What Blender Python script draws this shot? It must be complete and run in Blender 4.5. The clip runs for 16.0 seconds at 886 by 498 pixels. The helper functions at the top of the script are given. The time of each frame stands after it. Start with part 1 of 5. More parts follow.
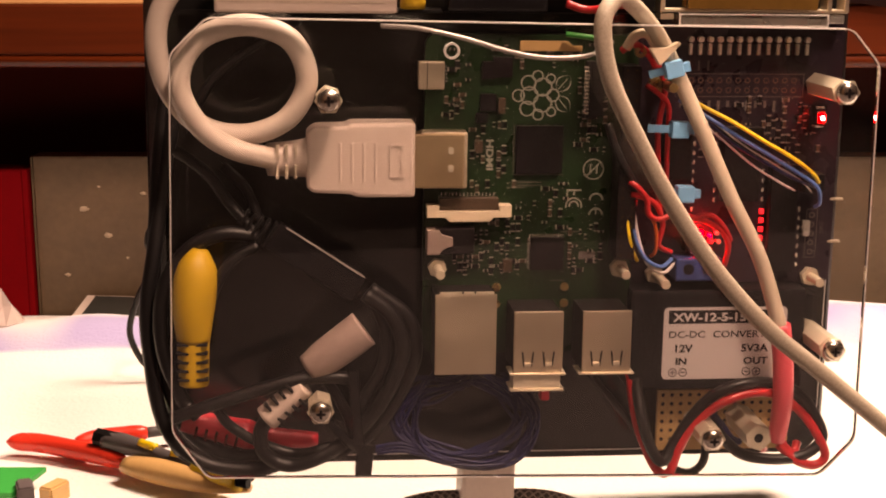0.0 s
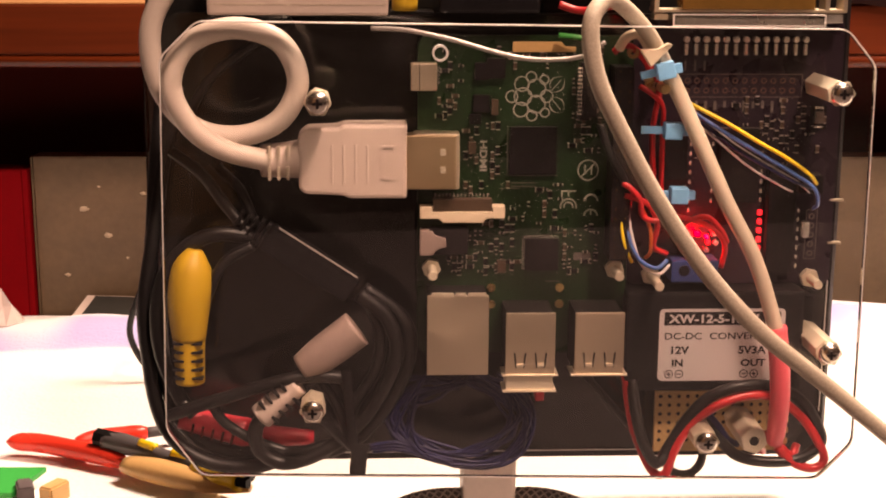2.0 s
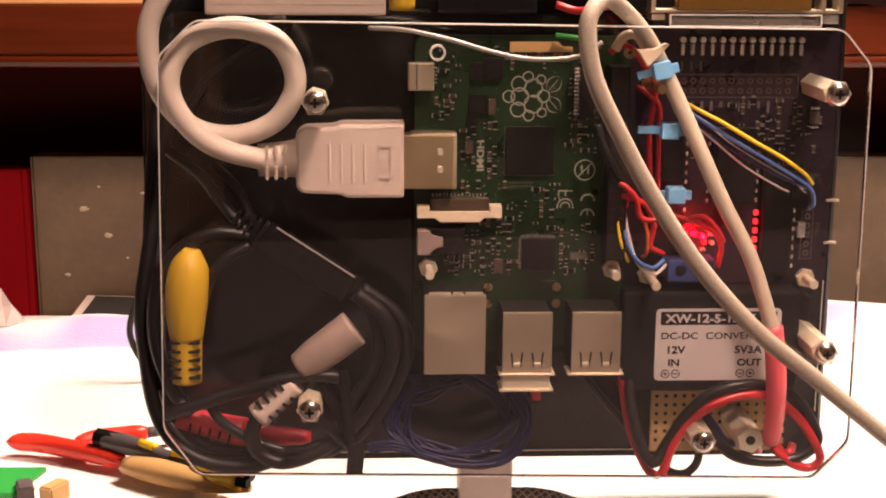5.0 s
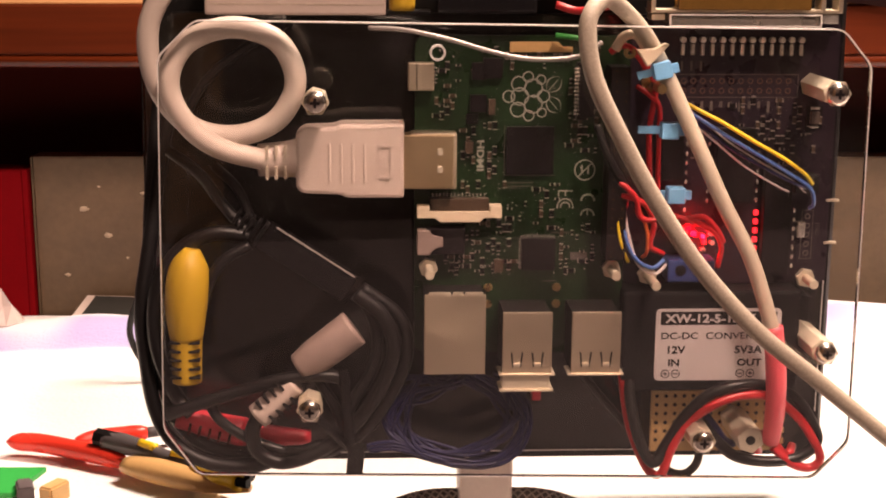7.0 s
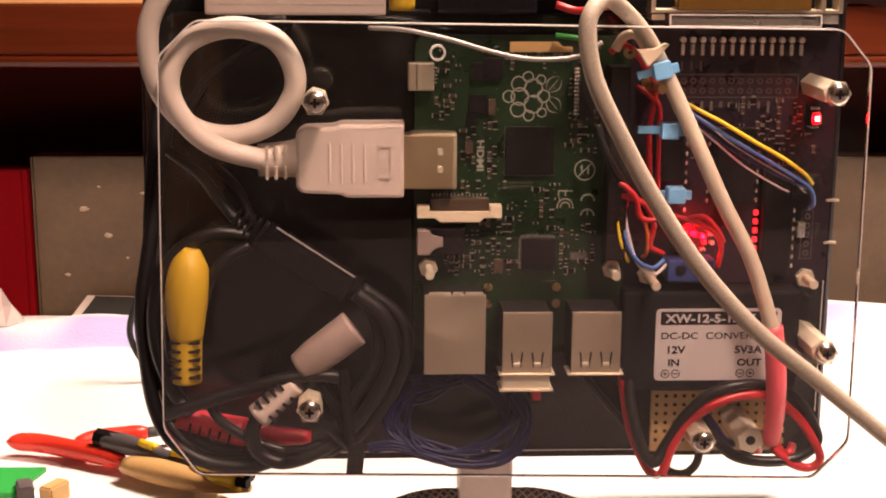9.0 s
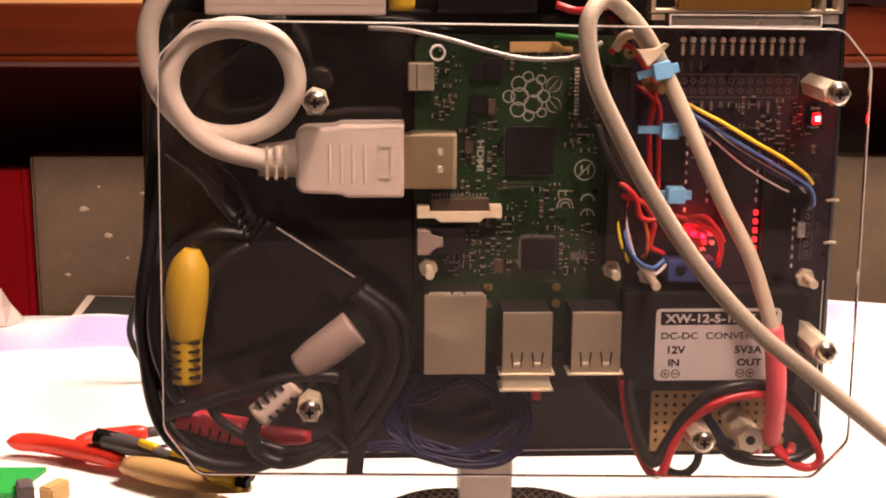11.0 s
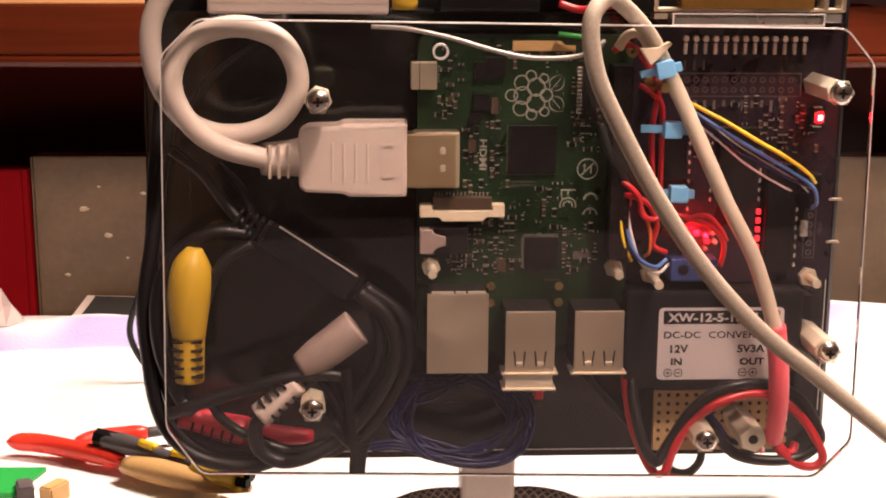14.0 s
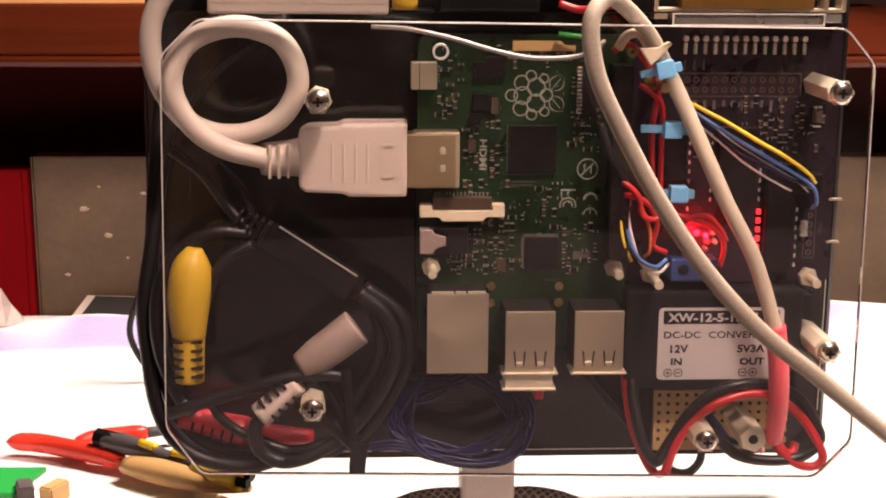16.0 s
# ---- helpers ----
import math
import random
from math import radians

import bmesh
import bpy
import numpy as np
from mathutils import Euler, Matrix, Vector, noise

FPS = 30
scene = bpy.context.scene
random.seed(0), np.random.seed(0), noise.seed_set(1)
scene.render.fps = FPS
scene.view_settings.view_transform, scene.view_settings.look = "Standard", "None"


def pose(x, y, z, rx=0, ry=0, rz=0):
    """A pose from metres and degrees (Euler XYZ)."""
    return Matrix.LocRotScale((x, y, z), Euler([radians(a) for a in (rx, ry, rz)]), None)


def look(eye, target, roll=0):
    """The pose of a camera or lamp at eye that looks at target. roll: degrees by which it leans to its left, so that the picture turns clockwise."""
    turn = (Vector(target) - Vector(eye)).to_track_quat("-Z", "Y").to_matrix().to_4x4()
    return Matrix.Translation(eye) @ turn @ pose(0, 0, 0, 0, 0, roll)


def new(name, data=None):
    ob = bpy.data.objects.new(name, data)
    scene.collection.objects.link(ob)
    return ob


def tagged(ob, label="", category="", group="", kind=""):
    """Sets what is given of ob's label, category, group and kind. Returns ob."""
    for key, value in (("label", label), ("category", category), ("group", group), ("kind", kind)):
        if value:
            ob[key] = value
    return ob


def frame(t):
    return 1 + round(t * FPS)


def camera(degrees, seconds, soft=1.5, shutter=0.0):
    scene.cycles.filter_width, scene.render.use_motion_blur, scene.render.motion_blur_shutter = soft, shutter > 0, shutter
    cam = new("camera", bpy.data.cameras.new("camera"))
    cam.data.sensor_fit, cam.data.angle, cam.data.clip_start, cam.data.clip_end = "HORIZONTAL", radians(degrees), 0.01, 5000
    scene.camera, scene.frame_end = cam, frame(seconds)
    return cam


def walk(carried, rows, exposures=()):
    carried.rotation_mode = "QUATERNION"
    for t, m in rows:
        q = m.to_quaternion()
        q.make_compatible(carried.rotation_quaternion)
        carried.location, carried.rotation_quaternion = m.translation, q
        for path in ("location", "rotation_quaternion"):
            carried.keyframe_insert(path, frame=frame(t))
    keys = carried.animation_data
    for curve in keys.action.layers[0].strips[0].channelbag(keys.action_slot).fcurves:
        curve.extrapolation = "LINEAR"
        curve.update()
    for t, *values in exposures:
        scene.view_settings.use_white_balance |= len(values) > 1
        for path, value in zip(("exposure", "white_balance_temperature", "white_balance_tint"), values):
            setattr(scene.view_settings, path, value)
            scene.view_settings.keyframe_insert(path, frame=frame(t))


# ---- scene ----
cam = camera(34, 16.0, soft=2.0, shutter=0.4)
EYE = pose(-0.0203, -0.3783, 0.171, 90 - 12.4, 0, 0)
walk(cam, [(0.0, EYE), (16.0, EYE)], [(0.0, -0.14, 8000, 21), (1.5, 0.08, 7850, 22), (3.3, 0.14, 7150, 20), (9.0, 0.14, 6900, 18), (12.0, 0.17, 6750, 16), (16.0, 0.17, 6350, 14)])

# ---- world, lamp, exposure ----
world = bpy.data.worlds.new("world")
scene.world = world
world.use_nodes = True
world.node_tree.nodes["Background"].inputs[0].default_value = (1.0, 0.78, 0.6, 1)
world.node_tree.nodes["Background"].inputs[1].default_value = 0.02


def lamp(name, place, target, watts, size, colour):
    data = bpy.data.lights.new(name, "AREA")
    data.shape, data.size, data.energy, data.color = "DISK", size, watts, colour
    ob = new(name, data)
    ob.matrix_world = look(place, target)
    return ob


lamp("desk_lamp_light", (0.15, 0.13, 0.51), (-0.02, 0.11, 0.0), 6.9, 0.16, (1.0, 0.84, 0.7))
bulb = bpy.data.lights.new("ceiling_lamp_light", "POINT")
bulb.energy, bulb.shadow_soft_size, bulb.color = 112.0, 0.12, (1.0, 0.74, 0.61)
new("ceiling_lamp_light", bulb).location = (0.45, -0.75, 1.45)


# ---- materials ----
def mat(name, colour, rough=0.5, metal=0.0, var=0.25, scale=60.0, bump=0.1, fine=600.0, trans=0.0, ior=1.45, emit=0.0, wear=0.15, sheen=0.0, glow=None):
    """Colour with blotches at one scale and grain at a finer one, which also drives the roughness and a little relief."""
    m = bpy.data.materials.new(name)
    m.use_nodes = True
    t = m.node_tree
    b = t.nodes["Principled BSDF"]
    add = lambda kind: t.nodes.new("ShaderNode" + kind)
    co, big, small = add("TexCoord"), add("TexNoise"), add("TexNoise")
    big.inputs["Scale"].default_value, small.inputs["Scale"].default_value = scale, fine
    big.inputs["Detail"].default_value = small.inputs["Detail"].default_value = 3
    for n in (big, small):
        t.links.new(co.outputs["Object"], n.inputs["Vector"])
    mix = add("Mix")
    mix.data_type = "RGBA"
    a, c = 1 - var, 1 + var * 0.6
    mix.inputs[6].default_value = (colour[0] * a, colour[1] * a, colour[2] * a, 1)
    mix.inputs[7].default_value = (min(1, colour[0] * c), min(1, colour[1] * c), min(1, colour[2] * c), 1)
    avg = add("Math")
    avg.operation = "MULTIPLY_ADD"
    avg.inputs[1].default_value, avg.inputs[2].default_value = 0.45, 0.0
    t.links.new(small.outputs["Fac"], avg.inputs[0])
    plus = add("Math")
    plus.operation = "MULTIPLY_ADD"
    plus.inputs[1].default_value = 0.6
    t.links.new(big.outputs["Fac"], plus.inputs[0])
    t.links.new(avg.outputs[0], plus.inputs[2])
    t.links.new(plus.outputs[0], mix.inputs[0])
    t.links.new(mix.outputs[2], b.inputs["Base Color"])
    rg = add("MapRange")
    rg.inputs["To Min"].default_value, rg.inputs["To Max"].default_value = max(0, rough - wear), min(1, rough + wear)
    t.links.new(big.outputs["Fac"], rg.inputs["Value"])
    t.links.new(rg.outputs[0], b.inputs["Roughness"])
    b.inputs["Metallic"].default_value = metal
    b.inputs["IOR"].default_value = ior
    b.inputs["Transmission Weight"].default_value = trans
    b.inputs["Sheen Weight"].default_value = sheen
    if bump:
        bp = add("Bump")
        bp.inputs["Strength"].default_value, bp.inputs["Distance"].default_value = bump, 0.0004
        t.links.new(small.outputs["Fac"], bp.inputs["Height"])
        t.links.new(bp.outputs[0], b.inputs["Normal"])
    if emit:
        b.inputs["Emission Color"].default_value = (*(glow or colour), 1)
        b.inputs["Emission Strength"].default_value = emit
    return m


ACRYLIC = mat("clear_acrylic", (0.9, 0.885, 0.87), 0.012, 0, 0.0, bump=0, trans=1.0, ior=1.49, wear=0.008)


def haze_film(m, most):
    """Thin uneven film on a clear sheet: dust smears and a painted-in reflection haze."""
    t = m.node_tree
    out = next(n for n in t.nodes if n.type == "OUTPUT_MATERIAL")
    film, mix, co, n, rg, mp = (t.nodes.new("ShaderNode" + k) for k in ("BsdfDiffuse", "MixShader", "TexCoord", "TexNoise", "MapRange", "Mapping"))
    film.inputs["Color"].default_value = (0.75, 0.7, 0.66, 1)
    mp.inputs["Rotation"].default_value = (0.0, 0.6, 0.0)
    mp.inputs["Scale"].default_value = (14.0, 14.0, 45.0)
    n.inputs["Scale"].default_value, n.inputs["Detail"].default_value, n.inputs["Roughness"].default_value = 1.0, 8.0, 0.65
    rg.inputs["From Min"].default_value, rg.inputs["From Max"].default_value, rg.inputs["To Max"].default_value = 0.42, 0.75, most
    t.links.new(co.outputs["Object"], mp.inputs["Vector"])
    t.links.new(mp.outputs[0], n.inputs["Vector"])
    t.links.new(n.outputs["Fac"], rg.inputs["Value"])
    t.links.new(rg.outputs[0], mix.inputs[0])
    t.links.new(t.nodes["Principled BSDF"].outputs[0], mix.inputs[1])
    t.links.new(film.outputs[0], mix.inputs[2])
    t.links.new(mix.outputs[0], out.inputs["Surface"])


haze_film(ACRYLIC, 0.008)
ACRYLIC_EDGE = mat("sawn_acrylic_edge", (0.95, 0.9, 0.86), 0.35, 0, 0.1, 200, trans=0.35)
FROST = mat("hazy_clear_plastic", (0.6, 0.54, 0.46), 0.25, 0, 0.3, 80, trans=0.75)
BLACK = mat("black_plastic", (0.0045, 0.004, 0.004), 0.45, var=0.3, scale=40, bump=0.25, fine=1800, ior=1.33)
GLOSS = mat("dark_gloss_plastic", (0.01, 0.009, 0.01), 0.16, var=0.2)
CASE = mat("black_potting_case", (0.010, 0.009, 0.010), 0.5, var=0.3, bump=0.3, fine=1500, ior=1.3)
RUBBER = mat("black_rubber_cable", (0.008, 0.007, 0.0075), 0.42, var=0.3, scale=90, bump=0.1)
STEEL = mat("tinned_steel", (0.7, 0.6, 0.46), 0.45, 1.0, 0.18, 110, 0.08, 900)
CHROME = mat("nickel_plated_brass", (0.7, 0.62, 0.48), 0.38, 0.5, 0.15, 150, 0.05)
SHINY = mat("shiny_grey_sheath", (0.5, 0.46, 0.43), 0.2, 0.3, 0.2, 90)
GOLD = mat("gold_flashed_steel", (0.52, 0.39, 0.24), 0.42, 0.9, 0.2, 120)
DULL_SOLDER = mat("dull_solder", (0.42, 0.37, 0.33), 0.35, 0.6, 0.3, 400)
BRASS = mat("brass", (0.7, 0.5, 0.25), 0.3, 1.0, 0.2, 150)
SOLDER = mat("solder", (0.9, 0.85, 0.78), 0.2, 0.8, 0.25, 400)
WHITE = mat("white_moulded_plastic", (0.5, 0.41, 0.36), 0.45, var=0.1, scale=50, bump=0.08)
WHITE_CABLE = mat("white_cable_sheath", (0.52, 0.44, 0.38), 0.42, var=0.1, scale=60, bump=0.05)
CREAM = mat("cream_nylon", (0.64, 0.53, 0.39), 0.45, var=0.12)
GREY_CABLE = mat("grey_cable_sheath", (0.48, 0.405, 0.315), 0.5, var=0.5, scale=1500, bump=0.3, fine=3600)
RED = mat("red_silicone", (0.55, 0.03, 0.05), 0.38, var=0.2)
SLEEVE = mat("faded_red_sleeve", (0.6, 0.075, 0.1), 0.45, var=0.2, scale=120)
RED_WIRE = mat("red_wire", (0.45, 0.02, 0.025), 0.35, var=0.2)
YELLOW = mat("yellow_moulded_plastic", (0.5, 0.31, 0.016), 0.55, var=0.14, scale=70)
YELLOW_BRIGHT = mat("bright_yellow_plastic", (0.85, 0.55, 0.015), 0.4, var=0.12)
YELLOW_WIRE = mat("yellow_wire", (0.75, 0.55, 0.03), 0.4)
# Dimmer white: the shade on the white plug is put into this colour.
DIM_WHITE = mat("dim_white_plastic", (0.27, 0.2, 0.175), 0.5, var=0.35, scale=50)
BLUE_TIE = mat("pale_blue_nylon", (0.15, 0.38, 0.62), 0.4, var=0.12)
BLUE_WIRE = mat("dark_blue_wire", (0.010, 0.012, 0.06), 0.42, var=0.3)
BLUE_LIGHT = mat("mid_blue_wire", (0.07, 0.16, 0.42), 0.35)
BLUE_BLOCK = mat("blue_terminal", (0.03, 0.05, 0.16), 0.4)
LILAC_WIRE = mat("pale_wire", (0.62, 0.58, 0.57), 0.35)
ORANGE_WIRE = mat("orange_wire", (0.6, 0.12, 0.03), 0.35)
GREEN_PCB = mat("green_solder_mask", (0.010, 0.029, 0.0095), 0.3, var=0.75, scale=55, bump=0.3, fine=900)
TRACE = mat("green_trace", (0.016, 0.05, 0.018), 0.3, var=0.3)
DARK_PCB = mat("purple_black_solder_mask", (0.02, 0.012, 0.019), 0.3, var=0.4, scale=140, bump=0.3, fine=900)
TAN_PCB = mat("tan_perforated_board", (0.42, 0.27, 0.12), 0.55, var=0.25, scale=90, bump=0.2)
SILK = mat("white_silkscreen", (0.32, 0.3, 0.26), 0.6, var=0.2, scale=300)
# Same print in a dimmer colour.
SILK_DIM = mat("dim_silkscreen", (0.12, 0.1, 0.09), 0.6, var=0.3, scale=300)
CHIP = mat("epoxy_chip", (0.012, 0.009, 0.010), 0.4, var=0.3, scale=120, bump=0.2, fine=1500, ior=1.3)
BROWN_CAP = mat("ceramic_capacitor", (0.07, 0.045, 0.03), 0.4, var=0.3)
COPPER = mat("amber_film", (0.17, 0.09, 0.022), 0.22, 0.0, 0.5, 30)
AMBER = mat("amber_plastic", (0.6, 0.38, 0.16), 0.4, var=0.2)
PAPER = mat("silver_label_film", (0.5, 0.46, 0.45), 0.4, 0.1, 0.1, 40, 0.03)
INK = mat("black_ink", (0.016, 0.014, 0.014), 0.5, var=0.2, ior=1.3)
LABEL_LIGHT = mat("label_light_print", (0.5, 0.46, 0.45), 0.45, var=0.1)
POST = mat("beige_painted_post", (0.88, 0.78, 0.7), 0.4, 0.0, 0.15, 30, 0.1)
BRAID = mat("braided_sleeving", (0.16, 0.13, 0.12), 0.6, var=0.95, scale=800, bump=0.8, fine=2500)
# Glow given to a red-lit bit beside the bright diode.
RED_GLINT = mat("glowing_red_glint", (1.0, 0.04, 0.05), 0.3, emit=70.0, glow=(1.0, 0.004, 0.012))
LED_HOT = mat("glaring_red_diode", (1.0, 0.04, 0.05), 0.3, emit=420.0, glow=(1.0, 0.0025, 0.006))
LED_DIE = mat("blinking_red_diode", (1.0, 0.04, 0.05), 0.3, emit=420.0, glow=(1.0, 0.0032, 0.005))
LED_CORE = mat("white_hot_diode", (1.0, 0.5, 0.5), 0.3, emit=14.0, glow=(1.0, 0.62, 0.6))
LED_DIM = mat("red_indicator", (0.8, 0.03, 0.03), 0.3, emit=2.2, glow=(1.0, 0.02, 0.03))
LED_OFF = mat("unlit_diode", (0.09, 0.07, 0.06), 0.35, var=0.2)
TABLECLOTH = mat("white_towel", (0.84, 0.82, 0.8), 0.85, var=0.06, scale=30, bump=0.9, fine=700, sheen=0.3)


def dyed_band(m, y0, y1, colour):
    """Dyes a soft-edged band of the cloth, broken up by noise along it."""
    t = m.node_tree
    b = t.nodes["Principled BSDF"]
    was = b.inputs["Base Color"].links[0].from_socket
    co, sep, n = t.nodes.new("ShaderNodeTexCoord"), t.nodes.new("ShaderNodeSeparateXYZ"), t.nodes.new("ShaderNodeTexNoise")
    n.inputs["Scale"].default_value = 9.0
    t.links.new(co.outputs["Object"], n.inputs["Vector"])
    t.links.new(co.outputs["Object"], sep.inputs[0])
    ramps = []
    for a, c in ((y0, y0 + 0.006), (y1 + 0.004, y1 - 0.006)):
        r = t.nodes.new("ShaderNodeMapRange")
        r.interpolation_type = "SMOOTHSTEP"
        r.inputs["From Min"].default_value, r.inputs["From Max"].default_value = a, c
        wob = t.nodes.new("ShaderNodeMath")
        wob.operation = "MULTIPLY_ADD"
        wob.inputs[1].default_value = 0.03
        t.links.new(n.outputs["Fac"], wob.inputs[0])
        t.links.new(sep.outputs[1], wob.inputs[2])
        t.links.new(wob.outputs[0], r.inputs["Value"])
        ramps.append(r)
    patchy = t.nodes.new("ShaderNodeMapRange")
    patchy.inputs["From Min"].default_value, patchy.inputs["From Max"].default_value = 0.33, 0.5
    t.links.new(n.outputs["Fac"], patchy.inputs["Value"])
    mul = t.nodes.new("ShaderNodeMath")
    mul.operation = "MULTIPLY"
    t.links.new(ramps[0].outputs[0], mul.inputs[0])
    t.links.new(ramps[1].outputs[0], mul.inputs[1])
    mul2 = t.nodes.new("ShaderNodeMath")
    mul2.operation = "MULTIPLY"
    t.links.new(mul.outputs[0], mul2.inputs[0])
    t.links.new(patchy.outputs[0], mul2.inputs[1])
    mix = t.nodes.new("ShaderNodeMix")
    mix.data_type = "RGBA"
    mix.inputs[7].default_value = (*colour, 1)
    t.links.new(mul2.outputs[0], mix.inputs[0])
    t.links.new(was, mix.inputs[6])
    t.links.new(mix.outputs[2], b.inputs["Base Color"])


dyed_band(TABLECLOTH, 0.213, 0.246, (0.37, 0.335, 0.58))
TISSUE = mat("white_tissue", (0.45, 0.36, 0.33), 0.8, var=0.1)
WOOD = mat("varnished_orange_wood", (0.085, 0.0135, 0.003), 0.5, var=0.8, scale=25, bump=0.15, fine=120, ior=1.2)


def grained(m, stretch):
    """Stretches a material's pattern along x, as wood grain runs."""
    t = m.node_tree
    co = next(n for n in t.nodes if n.type == "TEX_COORD")
    mp = t.nodes.new("ShaderNodeMapping")
    mp.inputs["Scale"].default_value = (1 / stretch, 1.0, 3.0)
    t.links.new(co.outputs["Object"], mp.inputs["Vector"])
    for n in t.nodes:
        if n.type == "TEX_NOISE":
            t.links.new(mp.outputs[0], n.inputs["Vector"])


WOOD_BEAD = mat("glossy_orange_wood", (0.075, 0.012, 0.003), 0.22, var=0.6, scale=25, bump=0.1, fine=120, ior=1.4)
grained(WOOD, 9.0)
grained(WOOD_BEAD, 9.0)
# Lighter copy of the shelf wood, with the light on its top put in.
LIT_WOOD_TOP = mat("lit_shelf_top_wood", (0.42, 0.2, 0.08), 0.4, var=0.25, scale=12, bump=0.15, fine=120)
# Maroon with the shade under the shelf put into its colour.
SHADE_MAROON = mat("shaded_dark_red", (0.05, 0.0085, 0.0065), 0.9, var=0.2, scale=30, bump=0.3, ior=1.12)
RED_CLOTH = mat("red_book_cloth", (0.16, 0.004, 0.006), 0.8, var=0.2, scale=30, bump=0.3, ior=1.05)
PANEL = mat("brown_board", (0.125, 0.083, 0.047), 0.55, var=0.55, scale=70, bump=0.4, fine=260)
RED_GRIP = mat("red_rubber_grip", (0.78, 0.045, 0.025), 0.3, var=0.12)
GREEN_CARD = mat("bright_green_board", (0.02, 0.33, 0.06), 0.4, var=0.2)
WALL = mat("painted_room_wall", (0.035, 0.024, 0.02), 0.8, var=0.1, scale=2)
DOOR = mat("brown_varnished_door", (0.2, 0.115, 0.06), 0.5, var=0.3, scale=6, bump=0.1, fine=60)
DARK_CLOTH = mat("dark_brown_cloth", (0.02, 0.008, 0.007), 0.9, var=0.3, scale=60, bump=0.5, fine=900, ior=1.1)
DESK_TOP = mat("dark_desk_laminate", (0.085, 0.07, 0.072), 0.5, var=0.5, scale=9, bump=0.1)
SCREW = mat("polished_nickel_screw", (0.72, 0.66, 0.58), 0.24, 1.0, 0.12, 200, 0.04, wear=0.06)
PAD = mat("dull_copper_pad", (0.13, 0.075, 0.055), 0.45, 0.3, 0.4, 300)
PIN = mat("bright_tinned_pin", (0.85, 0.8, 0.72), 0.36, 0.7, 0.3, 500, 0.1)
STRAND = mat("grey_braid_yarn", (0.55, 0.47, 0.43), 0.6, var=0.4, scale=500)
SPECK = mat("pale_speck_tone", (0.42, 0.33, 0.23), 0.8, var=0.3, scale=400)
SCREEN = mat("dark_glass", (0.02, 0.02, 0.018), 0.5, var=0.1)
DARK_GREY = mat("dark_grey_grip", (0.1, 0.083, 0.085), 0.45, var=0.3)
TAN_WOOD = mat("tan_wood_handle", (0.66, 0.38, 0.15), 0.4, var=0.25, scale=40)


# ---- building helpers: u to the right, v down, h towards the viewer, in millimetres on the board ----
def L(u, v, h):
    return Vector(((u - 28) / 1000, -h / 1000, (55 - v) / 1000))


def part(name, bm, material, parent=None, label="", smooth=False):
    me = bpy.data.meshes.new(name)
    bm.normal_update()
    bm.to_mesh(me)
    bm.free()
    if smooth:
        me.polygons.foreach_set("use_smooth", [True] * len(me.polygons))
    me.materials.append(material)
    ob = new(name, me)
    ob.parent = parent
    if label:
        ob["label"] = label
    return ob


def thing(name, label, category, group=""):
    return tagged(new(name), label, category, group)


def poly(outline, h0, h1, bm=None, bevel=0.0):
    """A prism on an outline of (u, v), from height h0 to h1."""
    bm = bm or bmesh.new()
    lo = [bm.verts.new(L(u, v, h0)) for u, v in outline]
    hi = [bm.verts.new(L(u, v, h1)) for u, v in outline]
    n = len(outline)
    fs = [bm.faces.new(lo), bm.faces.new(hi[::-1])]
    fs += [bm.faces.new((lo[i], hi[i], hi[(i + 1) % n], lo[(i + 1) % n])) for i in range(n)]
    bmesh.ops.recalc_face_normals(bm, faces=fs)
    if bevel:
        edges = list({e for f in fs for e in f.edges})
        bmesh.ops.bevel(bm, geom=edges, offset=bevel / 1000, segments=2, affect="EDGES", profile=0.6)
    return bm


def box(u0, u1, v0, v1, h0, h1, bevel=0.0, bm=None):
    return poly([(u0, v0), (u1, v0), (u1, v1), (u0, v1)], h0, h1, bm, bevel)


def turned(u, v, w, l, angle, h0, h1, bevel=0.0, bm=None):
    """A box w by l, turned on the board by an angle in degrees."""
    c, s = math.cos(radians(angle)), math.sin(radians(angle))
    pts = [(x * w / 2, y * l / 2) for x, y in ((-1, -1), (1, -1), (1, 1), (-1, 1))]
    return poly([(u + x * c - y * s, v + x * s + y * c) for x, y in pts], h0, h1, bm, bevel)


def ngon(u, v, r, n, start=0.0):
    return [(u + r * math.cos(2 * math.pi * i / n + start), v + r * math.sin(2 * math.pi * i / n + start)) for i in range(n)]


def rounded(u0, u1, v0, v1, r, n=6):
    pts = []
    for cu, cv, a in ((u1 - r, v1 - r, 0), (u0 + r, v1 - r, 90), (u0 + r, v0 + r, 180), (u1 - r, v0 + r, 270)):
        pts += [(cu + r * math.cos(radians(a + 90 * i / n)), cv + r * math.sin(radians(a + 90 * i / n))) for i in range(n + 1)]
    return pts


def glide(pts, steps=8):
    """A smooth line through the points (Catmull-Rom)."""
    p = [Vector(q) for q in pts]
    p = [2 * p[0] - p[1]] + p + [2 * p[-1] - p[-2]]
    out = []
    for i in range(1, len(p) - 2):
        a, b, c, d = p[i - 1:i + 3]
        for k in range(steps):
            t = k / steps
            out.append(0.5 * (2 * b + (c - a) * t + (2 * a - 5 * b + 4 * c - d) * t * t + (3 * b - a - 3 * c + d) * t ** 3))
    return out + [p[-2]]


